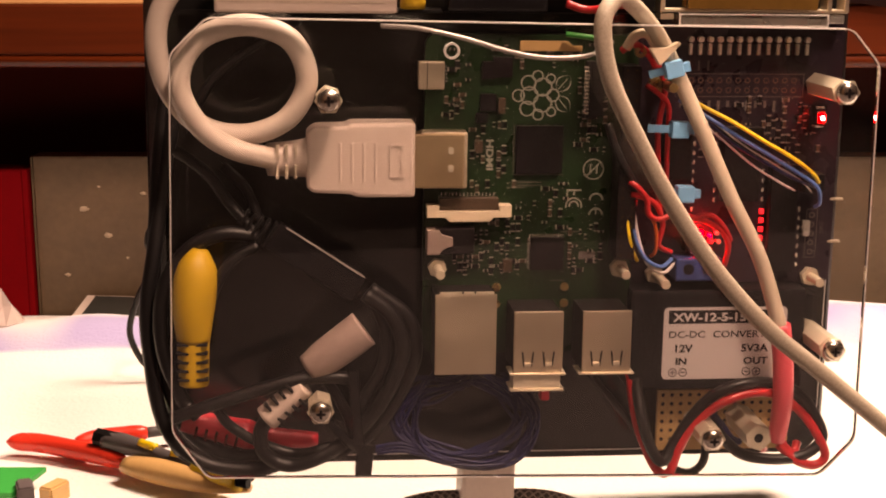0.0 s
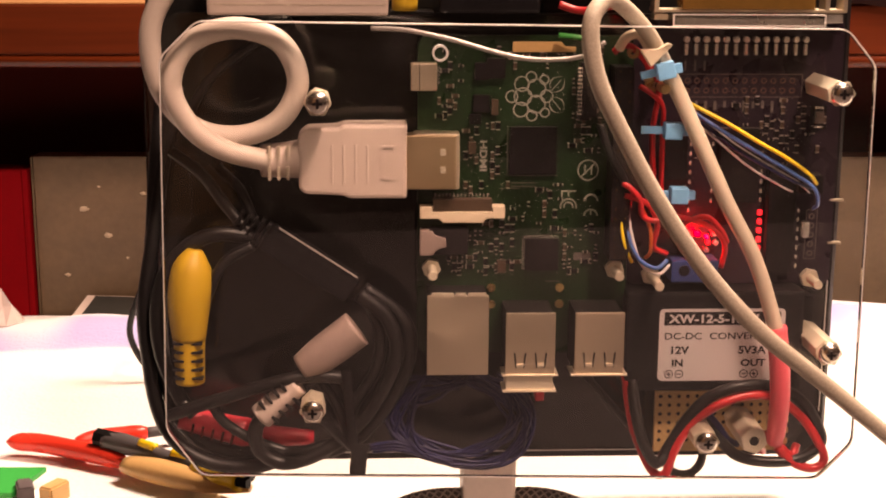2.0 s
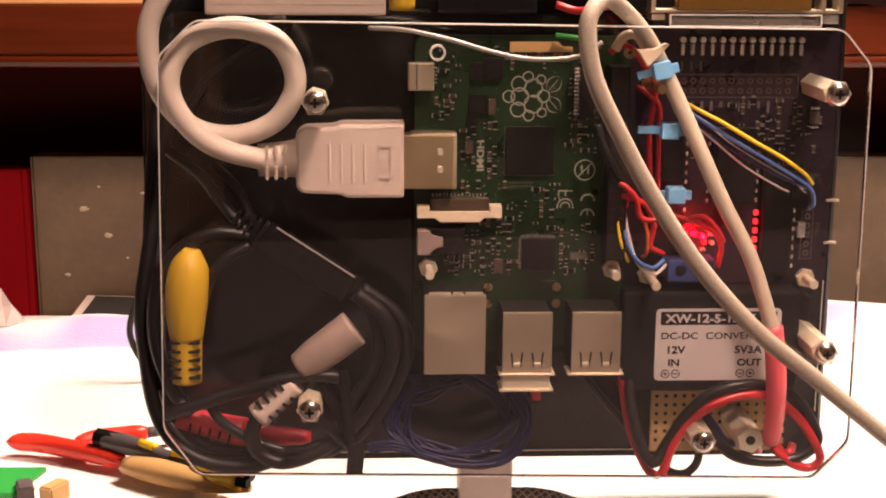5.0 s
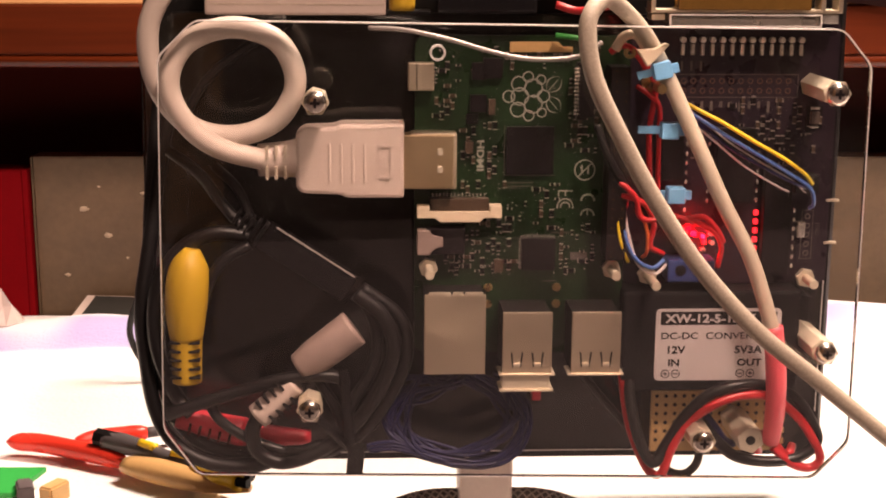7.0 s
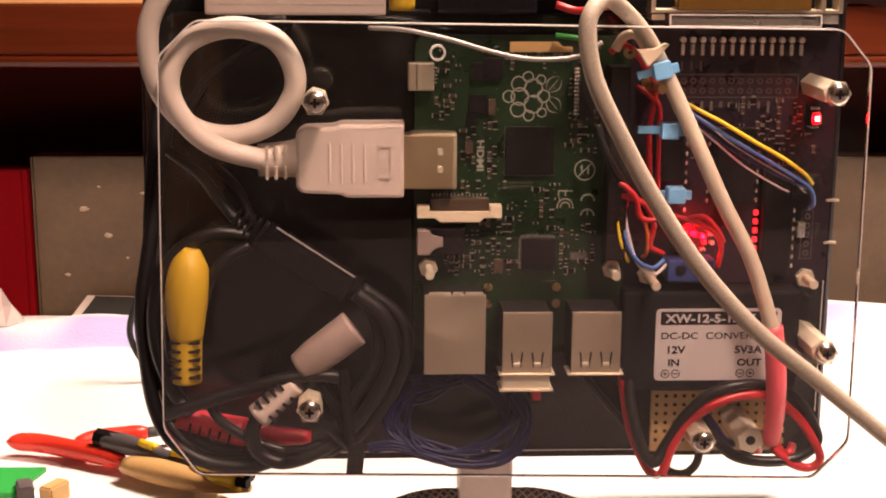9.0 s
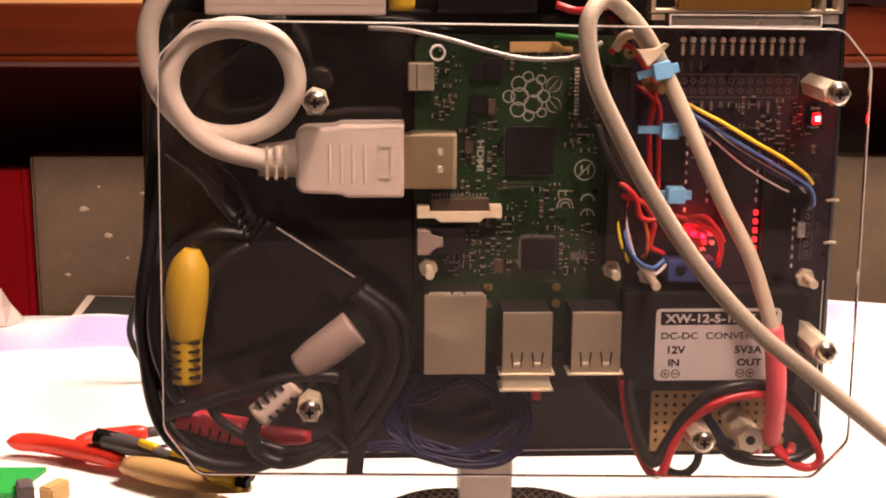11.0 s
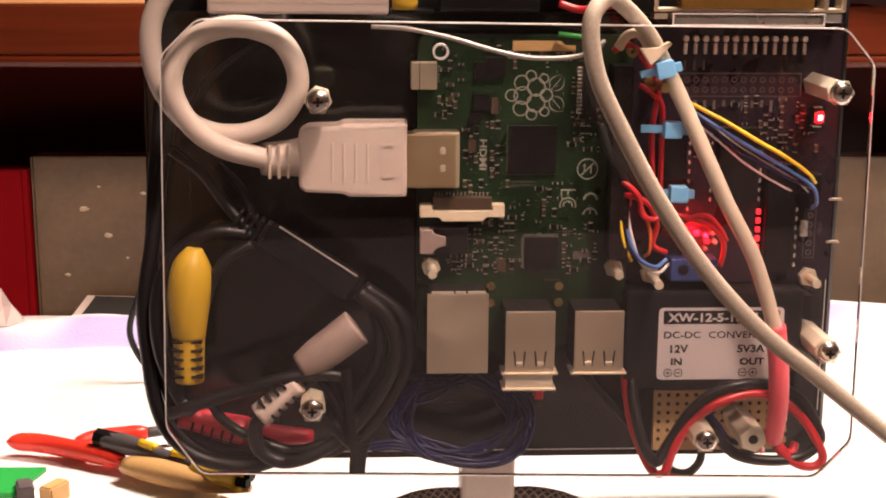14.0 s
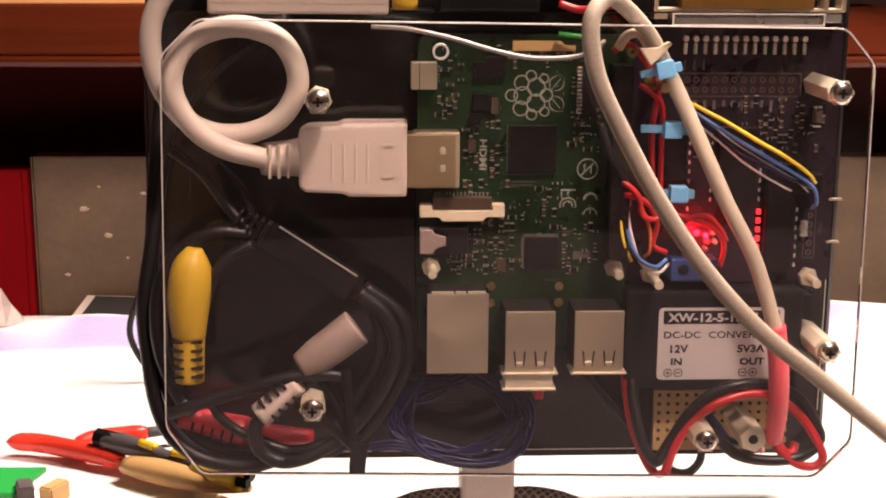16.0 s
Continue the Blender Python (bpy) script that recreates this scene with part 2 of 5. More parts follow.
def sweep(line, radius, bm=None, sides=12, flat=1.0):
    """A tube along a line in metres; radius in millimetres, a number or a function of the way along (0 to 1)."""
    bm = bm or bmesh.new()
    rings, side = [], None
    n = len(line)
    for i, p in enumerate(line):
        d = (line[min(i + 1, n - 1)] - line[max(i - 1, 0)]).normalized()
        if side is None:
            side = d.orthogonal().normalized()
        side = (side - d * side.dot(d)).normalized()
        up = d.cross(side)
        r = (radius(i / (n - 1)) if callable(radius) else radius) / 1000
        rings.append([bm.verts.new(p + r * (math.cos(a) * side + flat * math.sin(a) * up)) for a in (2 * math.pi * k / sides for k in range(sides))])
    for a, b in zip(rings, rings[1:]):
        for k in range(sides):
            bm.faces.new((a[k], a[(k + 1) % sides], b[(k + 1) % sides], b[k]))
    bm.faces.new(rings[0][::-1])
    bm.faces.new(rings[-1])
    return bm


def tube(pts, radius, bm=None, sides=12, steps=8):
    return sweep(glide([L(*p) for p in pts], steps), radius, bm, sides)


def ring(u, v, r0, r1, h0, h1, bm=None, n=24, squash=1.0, skew=0.0):
    """A flat ring with thickness."""
    bm = bm or bmesh.new()
    quad = []
    for i in range(n):
        a = 2 * math.pi * i / n
        c, s = math.cos(a), math.sin(a) * squash
        quad.append([bm.verts.new(L(u + r * c + skew * r * s, v + r * s, h)) for r, h in ((r0, h0), (r1, h0), (r1, h1), (r0, h1))])
    for a, b in zip(quad, quad[1:] + quad[:1]):
        for k in range(4):
            bm.faces.new((a[k], b[k], b[(k + 1) % 4], a[(k + 1) % 4]))
    bmesh.ops.recalc_face_normals(bm, faces=bm.faces)
    return bm


def words(text, u, v, h, size, angle=0.0, bold=0.0, wide=1.0, name="lettering", material=None, parent=None):
    """Raised print: its lower left corner at (u, v), the letters size mm high, turned clockwise by angle degrees."""
    cu = bpy.data.curves.new(name, "FONT")
    cu.body, cu.size, cu.extrude, cu.offset = text, size / 0.72, 0.03, bold
    cu.resolution_u = 3
    tmp = bpy.data.objects.new(name, cu)
    me = bpy.data.meshes.new_from_object(tmp)
    bpy.data.objects.remove(tmp)
    bpy.data.curves.remove(cu)
    c, s = math.cos(radians(angle)), math.sin(radians(angle))
    for q in me.vertices:
        x, y, z = q.co[0] * wide, q.co[1], q.co[2]
        q.co = L(u + x * c + y * s, v + x * s - y * c, h + z)
    me.materials.clear()
    me.materials.append(material or SILK)
    ob = new(name, me)
    ob.parent = parent
    return ob


CARRIED = []


def carried(name, label, category, group=""):
    ob = thing(name, label, category, group)
    CARRIED.append(ob)
    return ob


# ---- the room ----
def slab(name, x0, x1, y0, y1, z0, z1, material, bevel=0.0, kind="structure", label="", category="", parent=None):
    bm = bmesh.new()
    bmesh.ops.create_cube(bm, size=1)
    for q in bm.verts:
        q.co = Vector(((x0 + x1) / 2 + q.co.x * (x1 - x0), (y0 + y1) / 2 + q.co.y * (y1 - y0), (z0 + z1) / 2 + q.co.z * (z1 - z0)))
    if bevel:
        bmesh.ops.bevel(bm, geom=bm.edges[:], offset=bevel, segments=3, affect="EDGES", profile=0.6)
    ob = part(name, bm, material, parent)
    return tagged(ob, label, category, "", kind)


# Room shell out of view, added to close the space and tint reflections.
slab("floor", -1.6, 1.6, -1.9, 0.75, -0.8, -0.75, WALL, label="plain floor of the room", category="floor")
slab("wall_south", -1.6, 1.6, -1.95, -1.9, -0.75, 1.7, WALL, label="plain painted wall of the room", category="wall")
slab("wall_west", -1.65, -1.6, -1.95, 0.75, -0.75, 1.7, WALL, label="plain painted wall of the room", category="wall")
slab("wall_east", 1.6, 1.65, -1.95, 0.75, -0.75, 1.7, WALL, label="plain painted wall of the room", category="wall")
slab("wall_north", -1.6, 1.6, 0.75, 0.8, -0.75, 1.7, WALL, label="plain painted wall behind the desk", category="wall")
# Out of view; added so the front plate reflects its brown.
slab("door_1", -1.05, -0.16, -1.897, -1.86, -0.748, 1.3, DOOR, 0.004, label="unseen brown wooden door, added to be reflected in the plate", category="door")
slab("ceiling", -1.65, 1.65, -1.95, 0.8, 1.7, 1.75, WALL, label="plain ceiling of the room", category="ceiling")


def desk():
    d = thing("desk", "wooden desk with an orange-brown varnished shelf above it", "desk")
    # Runs forward out of view; its tone sets the veil in the plate.
    slab("desktop", -0.8, 0.8, -0.5, 0.42, -0.035, -0.006, DESK_TOP, 0.003, "", parent=d)
    # Dark board in place of the shaded recess under the shelf.
    slab("back_board", -0.8, 0.8, 0.31, 0.32, -0.006, 0.1145, SHADE_MAROON, 0, "", parent=d)
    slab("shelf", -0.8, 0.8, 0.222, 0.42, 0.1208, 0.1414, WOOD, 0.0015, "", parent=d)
    part("shelf_moulding", sweep([Vector((-0.8, 0.2247, 0.1183)), Vector((0.0, 0.2247, 0.1183)), Vector((0.8, 0.2247, 0.1183))], 2.9, None, 20), WOOD_BEAD, d, "rounded varnished moulding under the shelf", smooth=True)
    slab("shelf_underside", -0.8, 0.8, 0.2262, 0.42, 0.1165, 0.1206, WOOD, 0.0005, "", parent=d)
    # Thin slab whose pale colour stands in for light on the shelf's top.
    slab("shelf_top", -0.8, 0.8, 0.2235, 0.42, 0.1415, 0.1424, LIT_WOOD_TOP, 0.0003, "", parent=d)
    for x in (-0.79, 0.75):
        slab("leg", x, x + 0.04, -0.48, 0.4, -0.75, -0.035, WOOD, 0.002, "", parent=d)
    for x in (-0.78, 0.76):
        slab("shelf_upright", x, x + 0.02, 0.325, 0.42, -0.006, 0.115, WOOD, 0.001, "", parent=d)
    return d


desk()
def backing():
    p = thing("brown_panel", "brown speckled board standing upright under the shelf", "board")
    slab("sheet", -0.2035, 0.6, 0.262, 0.275, -0.003, 0.0718, PANEL, 0.0005, "", parent=p)
    slab("edge_strip", -0.2045, -0.2037, 0.2615, 0.2755, -0.003, 0.0722, PANEL, 0.0002, "", parent=p)
    slab("edge_strip", -0.2037, 0.6, 0.2615, 0.2755, 0.0719, 0.0725, PANEL, 0.0002, "", parent=p)
    rnd = random.Random(2)
    for x, z, w in ((-0.1816, 0.0487, 2.6), (-0.1712, 0.0367, 2.2), (-0.1548, 0.0557, 1.7), (-0.1905, 0.0183, 1.6), (-0.163, 0.0262, 1.1), (-0.1745, 0.0588, 1.0)):
        bm = bmesh.new()
        rim = [bm.verts.new((x + w / 1000 * rnd.uniform(0.6, 1.0) * math.cos(a), 0.2618, z + w / 1600 * rnd.uniform(0.6, 1.0) * math.sin(a))) for a in (2 * math.pi * i / 12 for i in range(12))]
        mid = bm.verts.new((x, 0.2612, z))
        for i in range(12):
            bm.faces.new((rim[i], rim[(i + 1) % 12], mid))
        bmesh.ops.recalc_face_normals(bm, faces=bm.faces)
        part("pale_speck", bm, SPECK, p, "small pale speck on the board")
    b = thing("red_box", "dark red cloth-covered box standing against the board", "box")
    slab("cover", -0.34, -0.2078, 0.258, 0.274, -0.003, 0.0672, RED_CLOTH, 0.0012, "", parent=b)
    slab("corner_band", -0.2077, -0.2052, 0.2578, 0.2742, -0.003, 0.0673, RED_CLOTH, 0.0006, "", parent=b)


backing()


def shelf_cloth():
    """A folded dark cloth lying on the shelf, sagging a little over its front edge."""
    c = thing("folded_cloth", "dark brown folded cloth lying on the varnished shelf", "cloth")
    for k in range(2):
        bm = bmesh.new()
        g = [[bm.verts.new((0.131 + 0.17 * i / 24, 0.2195 + 0.003 * k + 0.12 * j / 10, 0.1432 + 0.0065 * k + 0.0012 * math.sin(i * 0.9 + k) * math.cos(j * 0.6) - (0.0022 if j == 0 and k == 0 else 0.0))) for i in range(25)] for j in range(11)]
        for j in range(10):
            for i in range(24):
                bm.faces.new((g[j][i], g[j][i + 1], g[j + 1][i + 1], g[j + 1][i]))
        ob = part("fold", bm, DARK_CLOTH, c, smooth=True)
        md = ob.modifiers.new("thickness", "SOLIDIFY")
        md.thickness, md.offset = 0.006, 1.0


shelf_cloth()


def tissue():
    """A crumpled corner of white paper standing up beside the red box."""
    t = thing("paper_tissue", "crumpled white paper tissue beside the red box", "tissue")
    rnd = random.Random(5)
    for k in range(2):
        bm = bmesh.new()
        top = bm.verts.new((-0.2135 - 0.003 * k, 0.236, 0.0185 - 0.003 * k))
        base = [bm.verts.new((-0.2135 + 0.0095 * math.cos(a), 0.236 + 0.009 * math.sin(a), 0.002 + rnd.uniform(0, 0.002))) for a in (2 * math.pi * i / 11 for i in range(11))]
        mid = [bm.verts.new((q.co * 0.5 + top.co * 0.5) + Vector((rnd.uniform(-1, 1), rnd.uniform(-1, 1), 0)) * 0.0018) for q in base]
        for i in range(11):
            n = (i + 1) % 11
            bm.faces.new((base[i], base[n], mid[n], mid[i]))
            bm.faces.new((mid[i], mid[n], top))
        part("fold", bm, TISSUE, t)


tissue()


def towel():
    """White cloth over the desk, with soft ridges, a rolled back edge and a lilac band along it."""
    t = thing("towel", "white towel with a lilac band, rumpled over the desk", "towel")

    def height(x, y):
        back = math.exp(-((y - 0.228 - 0.004 * math.sin(x * 17)) / 0.022) ** 2) * (0.0085 + 0.0065 / (1 + math.exp(-(x - 0.08) * 60)) - 0.0045 * math.exp(-((x + 0.215) / 0.03) ** 2) + 0.0012 * math.sin(x * 61))
        rumple = 0.0018 * noise.noise(Vector((x * 14, y * 30, 0))) + 0.0008 * noise.noise(Vector((x * 50, y * 90, 3)))
        damp = 0.15 + 0.65 * min(1.0, max(0.0, (y - 0.1) / 0.08, (abs(x) - 0.18) / 0.06))
        return back + rumple * damp

    bm = bmesh.new()
    nx, ny = 220, 120
    at = lambda i, j: (-0.6 + 1.2 * i / nx, -0.03 + 0.288 * j / ny)
    g = [[bm.verts.new((*at(i, j), height(*at(i, j)) - 0.001)) for i in range(nx + 1)] for j in range(ny + 1)]
    for j in range(ny):
        for i in range(nx):
            bm.faces.new((g[j][i], g[j][i + 1], g[j + 1][i + 1], g[j + 1][i]))
    ob = part("cloth", bm, TABLECLOTH, t, smooth=True)
    md = ob.modifiers.new("thickness", "SOLIDIFY")
    md.thickness = 0.003


towel()


def ground_rod(pts, radius, sides=12, steps=6, flat=1.0):
    return sweep(glide([Vector(p) for p in pts], steps), radius, None, sides, flat)


def pliers():
    p = thing("pliers", "small pliers with glossy red rubber grips lying on the towel", "pliers")
    bulge = lambda r: lambda t: r * (1 - 0.9 * abs(2 * t - 1) ** 10)
    part("grip", ground_rod([(-0.1662, 0.0806, 0.0042), (-0.1555, 0.0796, 0.0042), (-0.1423, 0.0745, 0.0038), (-0.1318, 0.0692, 0.0036), (-0.1222, 0.0636, 0.0033)], bulge(3.2)), RED_GRIP, p, smooth=True)
    part("grip", ground_rod([(-0.143, 0.0765, 0.004), (-0.1365, 0.0818, 0.005), (-0.1286, 0.085, 0.005), (-0.119, 0.0878, 0.005)], bulge(2.9)), RED_GRIP, p, smooth=True)
    part("web", ground_rod([(-0.152, 0.0795, 0.003), (-0.143, 0.078, 0.003), (-0.134, 0.0775, 0.003)], bulge(2.6)), RED_GRIP, p, smooth=True)
    part("arm", ground_rod([(-0.121, 0.0872, 0.005), (-0.107, 0.0924, 0.005), (-0.085, 0.097, 0.005)], 1.9, 8), DARK_GREY, p, "dark metal arm", smooth=True)
    part("jaw", ground_rod([(-0.086, 0.0968, 0.005), (-0.07, 0.1, 0.005), (-0.055, 0.104, 0.004)], lambda t: 3 - 1.5 * t, 8), DARK_GREY, p, "dark metal jaw", smooth=True)


def knife():
    k = thing("craft_knife", "dark grey craft knife with yellow trim lying on the towel", "knife")
    part("handle", ground_rod([(-0.1305, 0.0712, 0.008), (-0.1207, 0.0659, 0.008), (-0.1067, 0.0546, 0.008), (-0.0958, 0.0480, 0.008)], lambda t: 3.0 + 0.5 * math.sin(6.2 * t + 0.5), 12), DARK_GREY, k, smooth=True)
    part("end_cap", ground_rod([(-0.1335, 0.0728, 0.0085), (-0.127, 0.0695, 0.0085), (-0.1215, 0.0665, 0.008)], lambda t: 3.3 - 0.5 * t, 8), BLACK, k)
    part("trim", ground_rod([(-0.1172, 0.0621, 0.0105), (-0.1117, 0.0577, 0.0105)], 1.5, 8), YELLOW_BRIGHT, k, "yellow trim", smooth=True)
    part("trim", ground_rod([(-0.1053, 0.053, 0.0105), (-0.1, 0.0496, 0.0105)], 1.4, 8), YELLOW_BRIGHT, k, "yellow trim", smooth=True)
    part("nose", ground_rod([(-0.0965, 0.0482, 0.0075), (-0.0925, 0.0452, 0.0075), (-0.0879, 0.0419, 0.0075), (-0.0818, 0.0380, 0.0072)], lambda t: 3.9 - 0.5 * t + 0.25 * math.sin(14 * t), 14), YELLOW_BRIGHT, k, "yellow nose", smooth=True)
    part("tip", ground_rod([(-0.0825, 0.0414, 0.008), (-0.0785, 0.0394, 0.008)], 1.7, 8), BLACK, k, "black tip")
    part("tip", ground_rod([(-0.0826, 0.0350, 0.008), (-0.0790, 0.0333, 0.008)], 1.6, 8), BLACK, k, "black tip")


def awl():
    a = thing("scraper", "broad tan wooden scraper lying on the towel", "scraper")
    bm = ground_rod([(-0.1215, 0.0592, 0.0022), (-0.1063, 0.0520, 0.0026), (-0.0929, 0.0452, 0.0026), (-0.0795, 0.0400, 0.0015)], lambda t: 0.6 + 5.6 * math.sin(math.pi * min(1, 0.16 + 0.8 * t)) ** 0.8, 14)
    for q in bm.verts:
        q.co.z = 0.0042 + (q.co.z - 0.0022) * 0.7
    part("blade", bm, TAN_WOOD, a, smooth=True)


pliers()
knife()
awl()


def scrap_board():
    s = thing("green_circuit_board", "bright green bare circuit board scrap on the towel", "circuit board")
    bm = bmesh.new()
    lo = [bm.verts.new(p) for p in ((-0.175, 0.0535, 0.004), (-0.1455, 0.0535, 0.004), (-0.151, 0.0345, 0.003), (-0.18, 0.030, 0.003))]
    f = bm.faces.new(lo)
    e = bmesh.ops.extrude_face_region(bm, geom=[f])
    for q in e["geom"]:
        if isinstance(q, bmesh.types.BMVert):
            q.co.z += 0.0016
    bmesh.ops.recalc_face_normals(bm, faces=bm.faces)
    part("board", bm, GREEN_CARD, s)
    for x, y, a in ((-0.1475, 0.0365, 20), (-0.1385, 0.0365, -25)):
        bm = bmesh.new()
        bmesh.ops.create_cube(bm, size=1, matrix=pose(x, y, 0.004, 0, 0, a) @ Matrix.Diagonal((0.005, 0.009, 0.006, 1)))
        bmesh.ops.bevel(bm, geom=bm.edges[:], offset=0.0006, segments=2, affect="EDGES")
        part("connector", bm, DARK_GREY if a > 0 else AMBER, s)


scrap_board()


def tablet():
    t = thing("tablet", "dark-screened tablet with a pale edge lying behind on the towel", "tablet")
    t.matrix_world = pose(-0.158, 0.246, 0.0052, 11, 0, -6)
    for name, z0, z1, inset, m in (("body", 0, 0.002, 0, WHITE), ("screen", 0.002, 0.0024, 0.0012, SCREEN)):
        bm = bmesh.new()
        bmesh.ops.create_cube(bm, size=1, matrix=Matrix.Translation((0.025, 0, (z0 + z1) / 2)) @ Matrix.Diagonal((0.1 - 7 * inset, 0.023 - 2 * inset, z1 - z0, 1)))
        bmesh.ops.bevel(bm, geom=bm.edges[:], offset=0.0002, segments=2, affect="EDGES")
        part(name, bm, m, t)


tablet()


# ---- the turning assembly: display body, plates, spacers ----
def display():
    d = carried("display", "black plastic flat display seen from behind on a beige post", "display")
    bm = bmesh.new()
    layers = [(-13, 0, 7), (-15, -1.5, 8), (-30, -5, 11), (-38, -7, 13), (-44, -7, 13), (-47, -5.5, 12)]
    rows = [[bm.verts.new(L(u, v, h)) for u, v in rounded(-68 + o, 116.2 - o, -36 + o, 120.0 - o * 0.45, r, 6)] for h, o, r in layers]
    for a, b in zip(rows, rows[1:]):
        for k in range(len(a)):
            bm.faces.new((a[k], a[(k + 1) % len(a)], b[(k + 1) % len(a)], b[k]))
    bm.faces.new(rows[0])
    bm.faces.new(rows[-1][::-1])
    bmesh.ops.recalc_face_normals(bm, faces=bm.faces)
    part("shell", bm, BLACK, d, "black plastic rear shell")
    part("post", box(14.5, 30.2, 118, 144.5, -41, -25, 1.2), POST, d, "beige square post")
    part("collar", box(12.5, 32, 116, 121, -43, -23, 0.8), POST, d)
    for s in (-1, 1):
        line = [(22 + s * 7, 141.0, -33), (22 + s * 14, 140.2, -31), (22 + s * 21, 140.4, -29), (22 + s * 27, 141.2, -27)]
        foot = part("foot", tube(line, lambda t: 3.0 - 0.9 * t ** 4, None, 14), BRAID, d, "foot in black braided sleeving", smooth=True)
        way = glide([L(*p) for p in line], 16)
        for k in range(14):
            turn = 1 if k % 2 else -1
            twist = []
            for i, p in enumerate(way):
                along = (way[min(i + 1, len(way) - 1)] - way[max(i - 1, 0)]).normalized()
                up = (Vector((0, 0, 1)) - along * along.z).normalized()
                a = 2 * math.pi * k / 14 + turn * i * 0.16
                twist.append(p + (up * math.cos(a) + along.cross(up) * math.sin(a)) * (3.1 - 0.9 * (i / (len(way) - 1)) ** 4) / 1000)
            part("braid_yarn", sweep(twist, 0.26, None, 5), STRAND, foot, "pale criss-cross braid yarn")


display()

FRONT = [(-63.4, 4.1), (-54.4, -4.7), (105.9, -3.2), (113.6, 5.8), (114.4, 105.1), (105.3, 115.0), (-56.3, 111.9), (-65.0, 99.4)]
BACK = [(-72, 3), (-64, -5), (105, -5), (114, 4), (114, 108), (106, 116.6), (-64, 116.6), (-72, 108)]


def soften(outline, r):
    """Rounds each corner of an outline a little."""
    out = []
    n = len(outline)
    for i, c in enumerate(outline):
        a, b, d = Vector(outline[i - 1]), Vector(c), Vector(outline[(i + 1) % n])
        p, q = b + (a - b).normalized() * r, b + (d - b).normalized() * r
        for k in range(5):
            t = k / 4
            out.append(tuple((1 - t) ** 2 * p + 2 * t * (1 - t) * b + t * t * q))
    return out


def shrink(outline, d):
    cx = sum(p[0] for p in outline) / len(outline)
    cy = sum(p[1] for p in outline) / len(outline)
    return [(u + (d if u < cx else -d), v + (d if v < cy else -d)) for u, v in outline]


def band(outer, inner, h0, h1):
    bm = bmesh.new()
    quad = [[bm.verts.new(L(*p, h)) for p, h in ((i, h0), (o, h0), (o, h1), (i, h1))] for o, i in zip(outer, inner)]
    for a, b in zip(quad, quad[1:] + quad[:1]):
        for k in range(4):
            bm.faces.new((a[k], b[k], b[(k + 1) % 4], a[(k + 1) % 4]))
    bmesh.ops.recalc_face_normals(bm, faces=bm.faces)
    return bm


def plate(name, outline, h0, h1, label, edge, note):
    p = carried(name, label, "acrylic plate")
    o = soften(outline, 2.0)
    i = shrink(o, 0.28)
    panel = part("panel", poly(shrink(o, 0.3), h0, h1), ACRYLIC, p)
    rim = part("cut_edge", band(o, i, h0 - 0.05, h1 + 0.05), edge, p, note)
    panel.visible_shadow = False
    return p


front = plate("front_plate", FRONT, 18.0, 20.0, "clear acrylic front plate with cut corners held on metal spacers", ACRYLIC_EDGE, "pale sawn edge that catches the light")
# Edge coloured black where no light shows; pale strips carry the bright lines.
back = plate("back_plate", BACK, -12.0, -9.5, "clear acrylic back plate that carries the circuit boards", BLACK, "edge coloured black, without its bright line")
part("edge_highlight", box(-50, 104, 116.55, 116.95, -10.2, -9.5), ACRYLIC_EDGE, back, "pale strip for the bright line on the lower edge")
part("edge_highlight", box(113.9, 114.25, 40, 106, -10.2, -9.5), ACRYLIC_EDGE, back, "pale strip for the bright line on the side edge")
part("drilled_hole", ring(4.9, 3.0, 1.5, 2.0, 17.95, 20.1, n=28), ACRYLIC_EDGE, front, "drilled hole with a pale rim")


def cross(u, v, h, r):
    bm = box(u - r, u + r, v - r * 0.28, v + r * 0.28, h, h + 0.35)
    return box(u - r * 0.28, u + r * 0.28, v - r, v + r, h, h + 0.36, 0, bm)


def spacer(u, v, top=22.0, low=-9.5, r=3.3, screw=True):
    s = carried("spacer", "nickel-plated hexagonal spacer with a cross-head screw" if screw else "nickel-plated hexagonal spacer with an open threaded end", "spacer", "spacers between the plates")
    shaft_top = 17.95 if screw else top
    part("hexagon", poly(ngon(u, v, r, 6, 0.3), low, shaft_top, None, 0.25), CHROME, s)
    if screw:
        bm = bmesh.new()
        prof = [(3.0, 20.1), (3.0, 20.6), (2.7, 21.4), (2.0, 22.0), (1.0, 22.25), (0.05, 22.3)]
        rows = [[bm.verts.new(L(u + a * math.cos(2 * math.pi * k / 24), v + a * math.sin(2 * math.pi * k / 24), h)) for k in range(24)] for a, h in prof]
        for a, b in zip(rows, rows[1:]):
            for k in range(24):
                bm.faces.new((a[k], a[(k + 1) % 24], b[(k + 1) % 24], b[k]))
        bm.faces.new(rows[-1])
        bmesh.ops.recalc_face_normals(bm, faces=bm.faces)
        head = part("screw_head", bm, SCREW, s, "domed cross-head screw", smooth=True)
        part("cross_slot", cross(u, v, 22.05, 1.2), CHIP, head)
        part("washer", ring(u, v, 2.6, 3.45, 20.05, 20.55, n=6), CHROME, s, "bright hexagonal washer")
        part("shank", poly(ngon(u, v, 1.4, 12), 17.9, 20.2), STEEL, s)
    else:
        part("bore", poly(ngon(u, v, 1.3, 14), top - 0.3, top + 0.05), INK, s, "dark threaded bore")
    return s


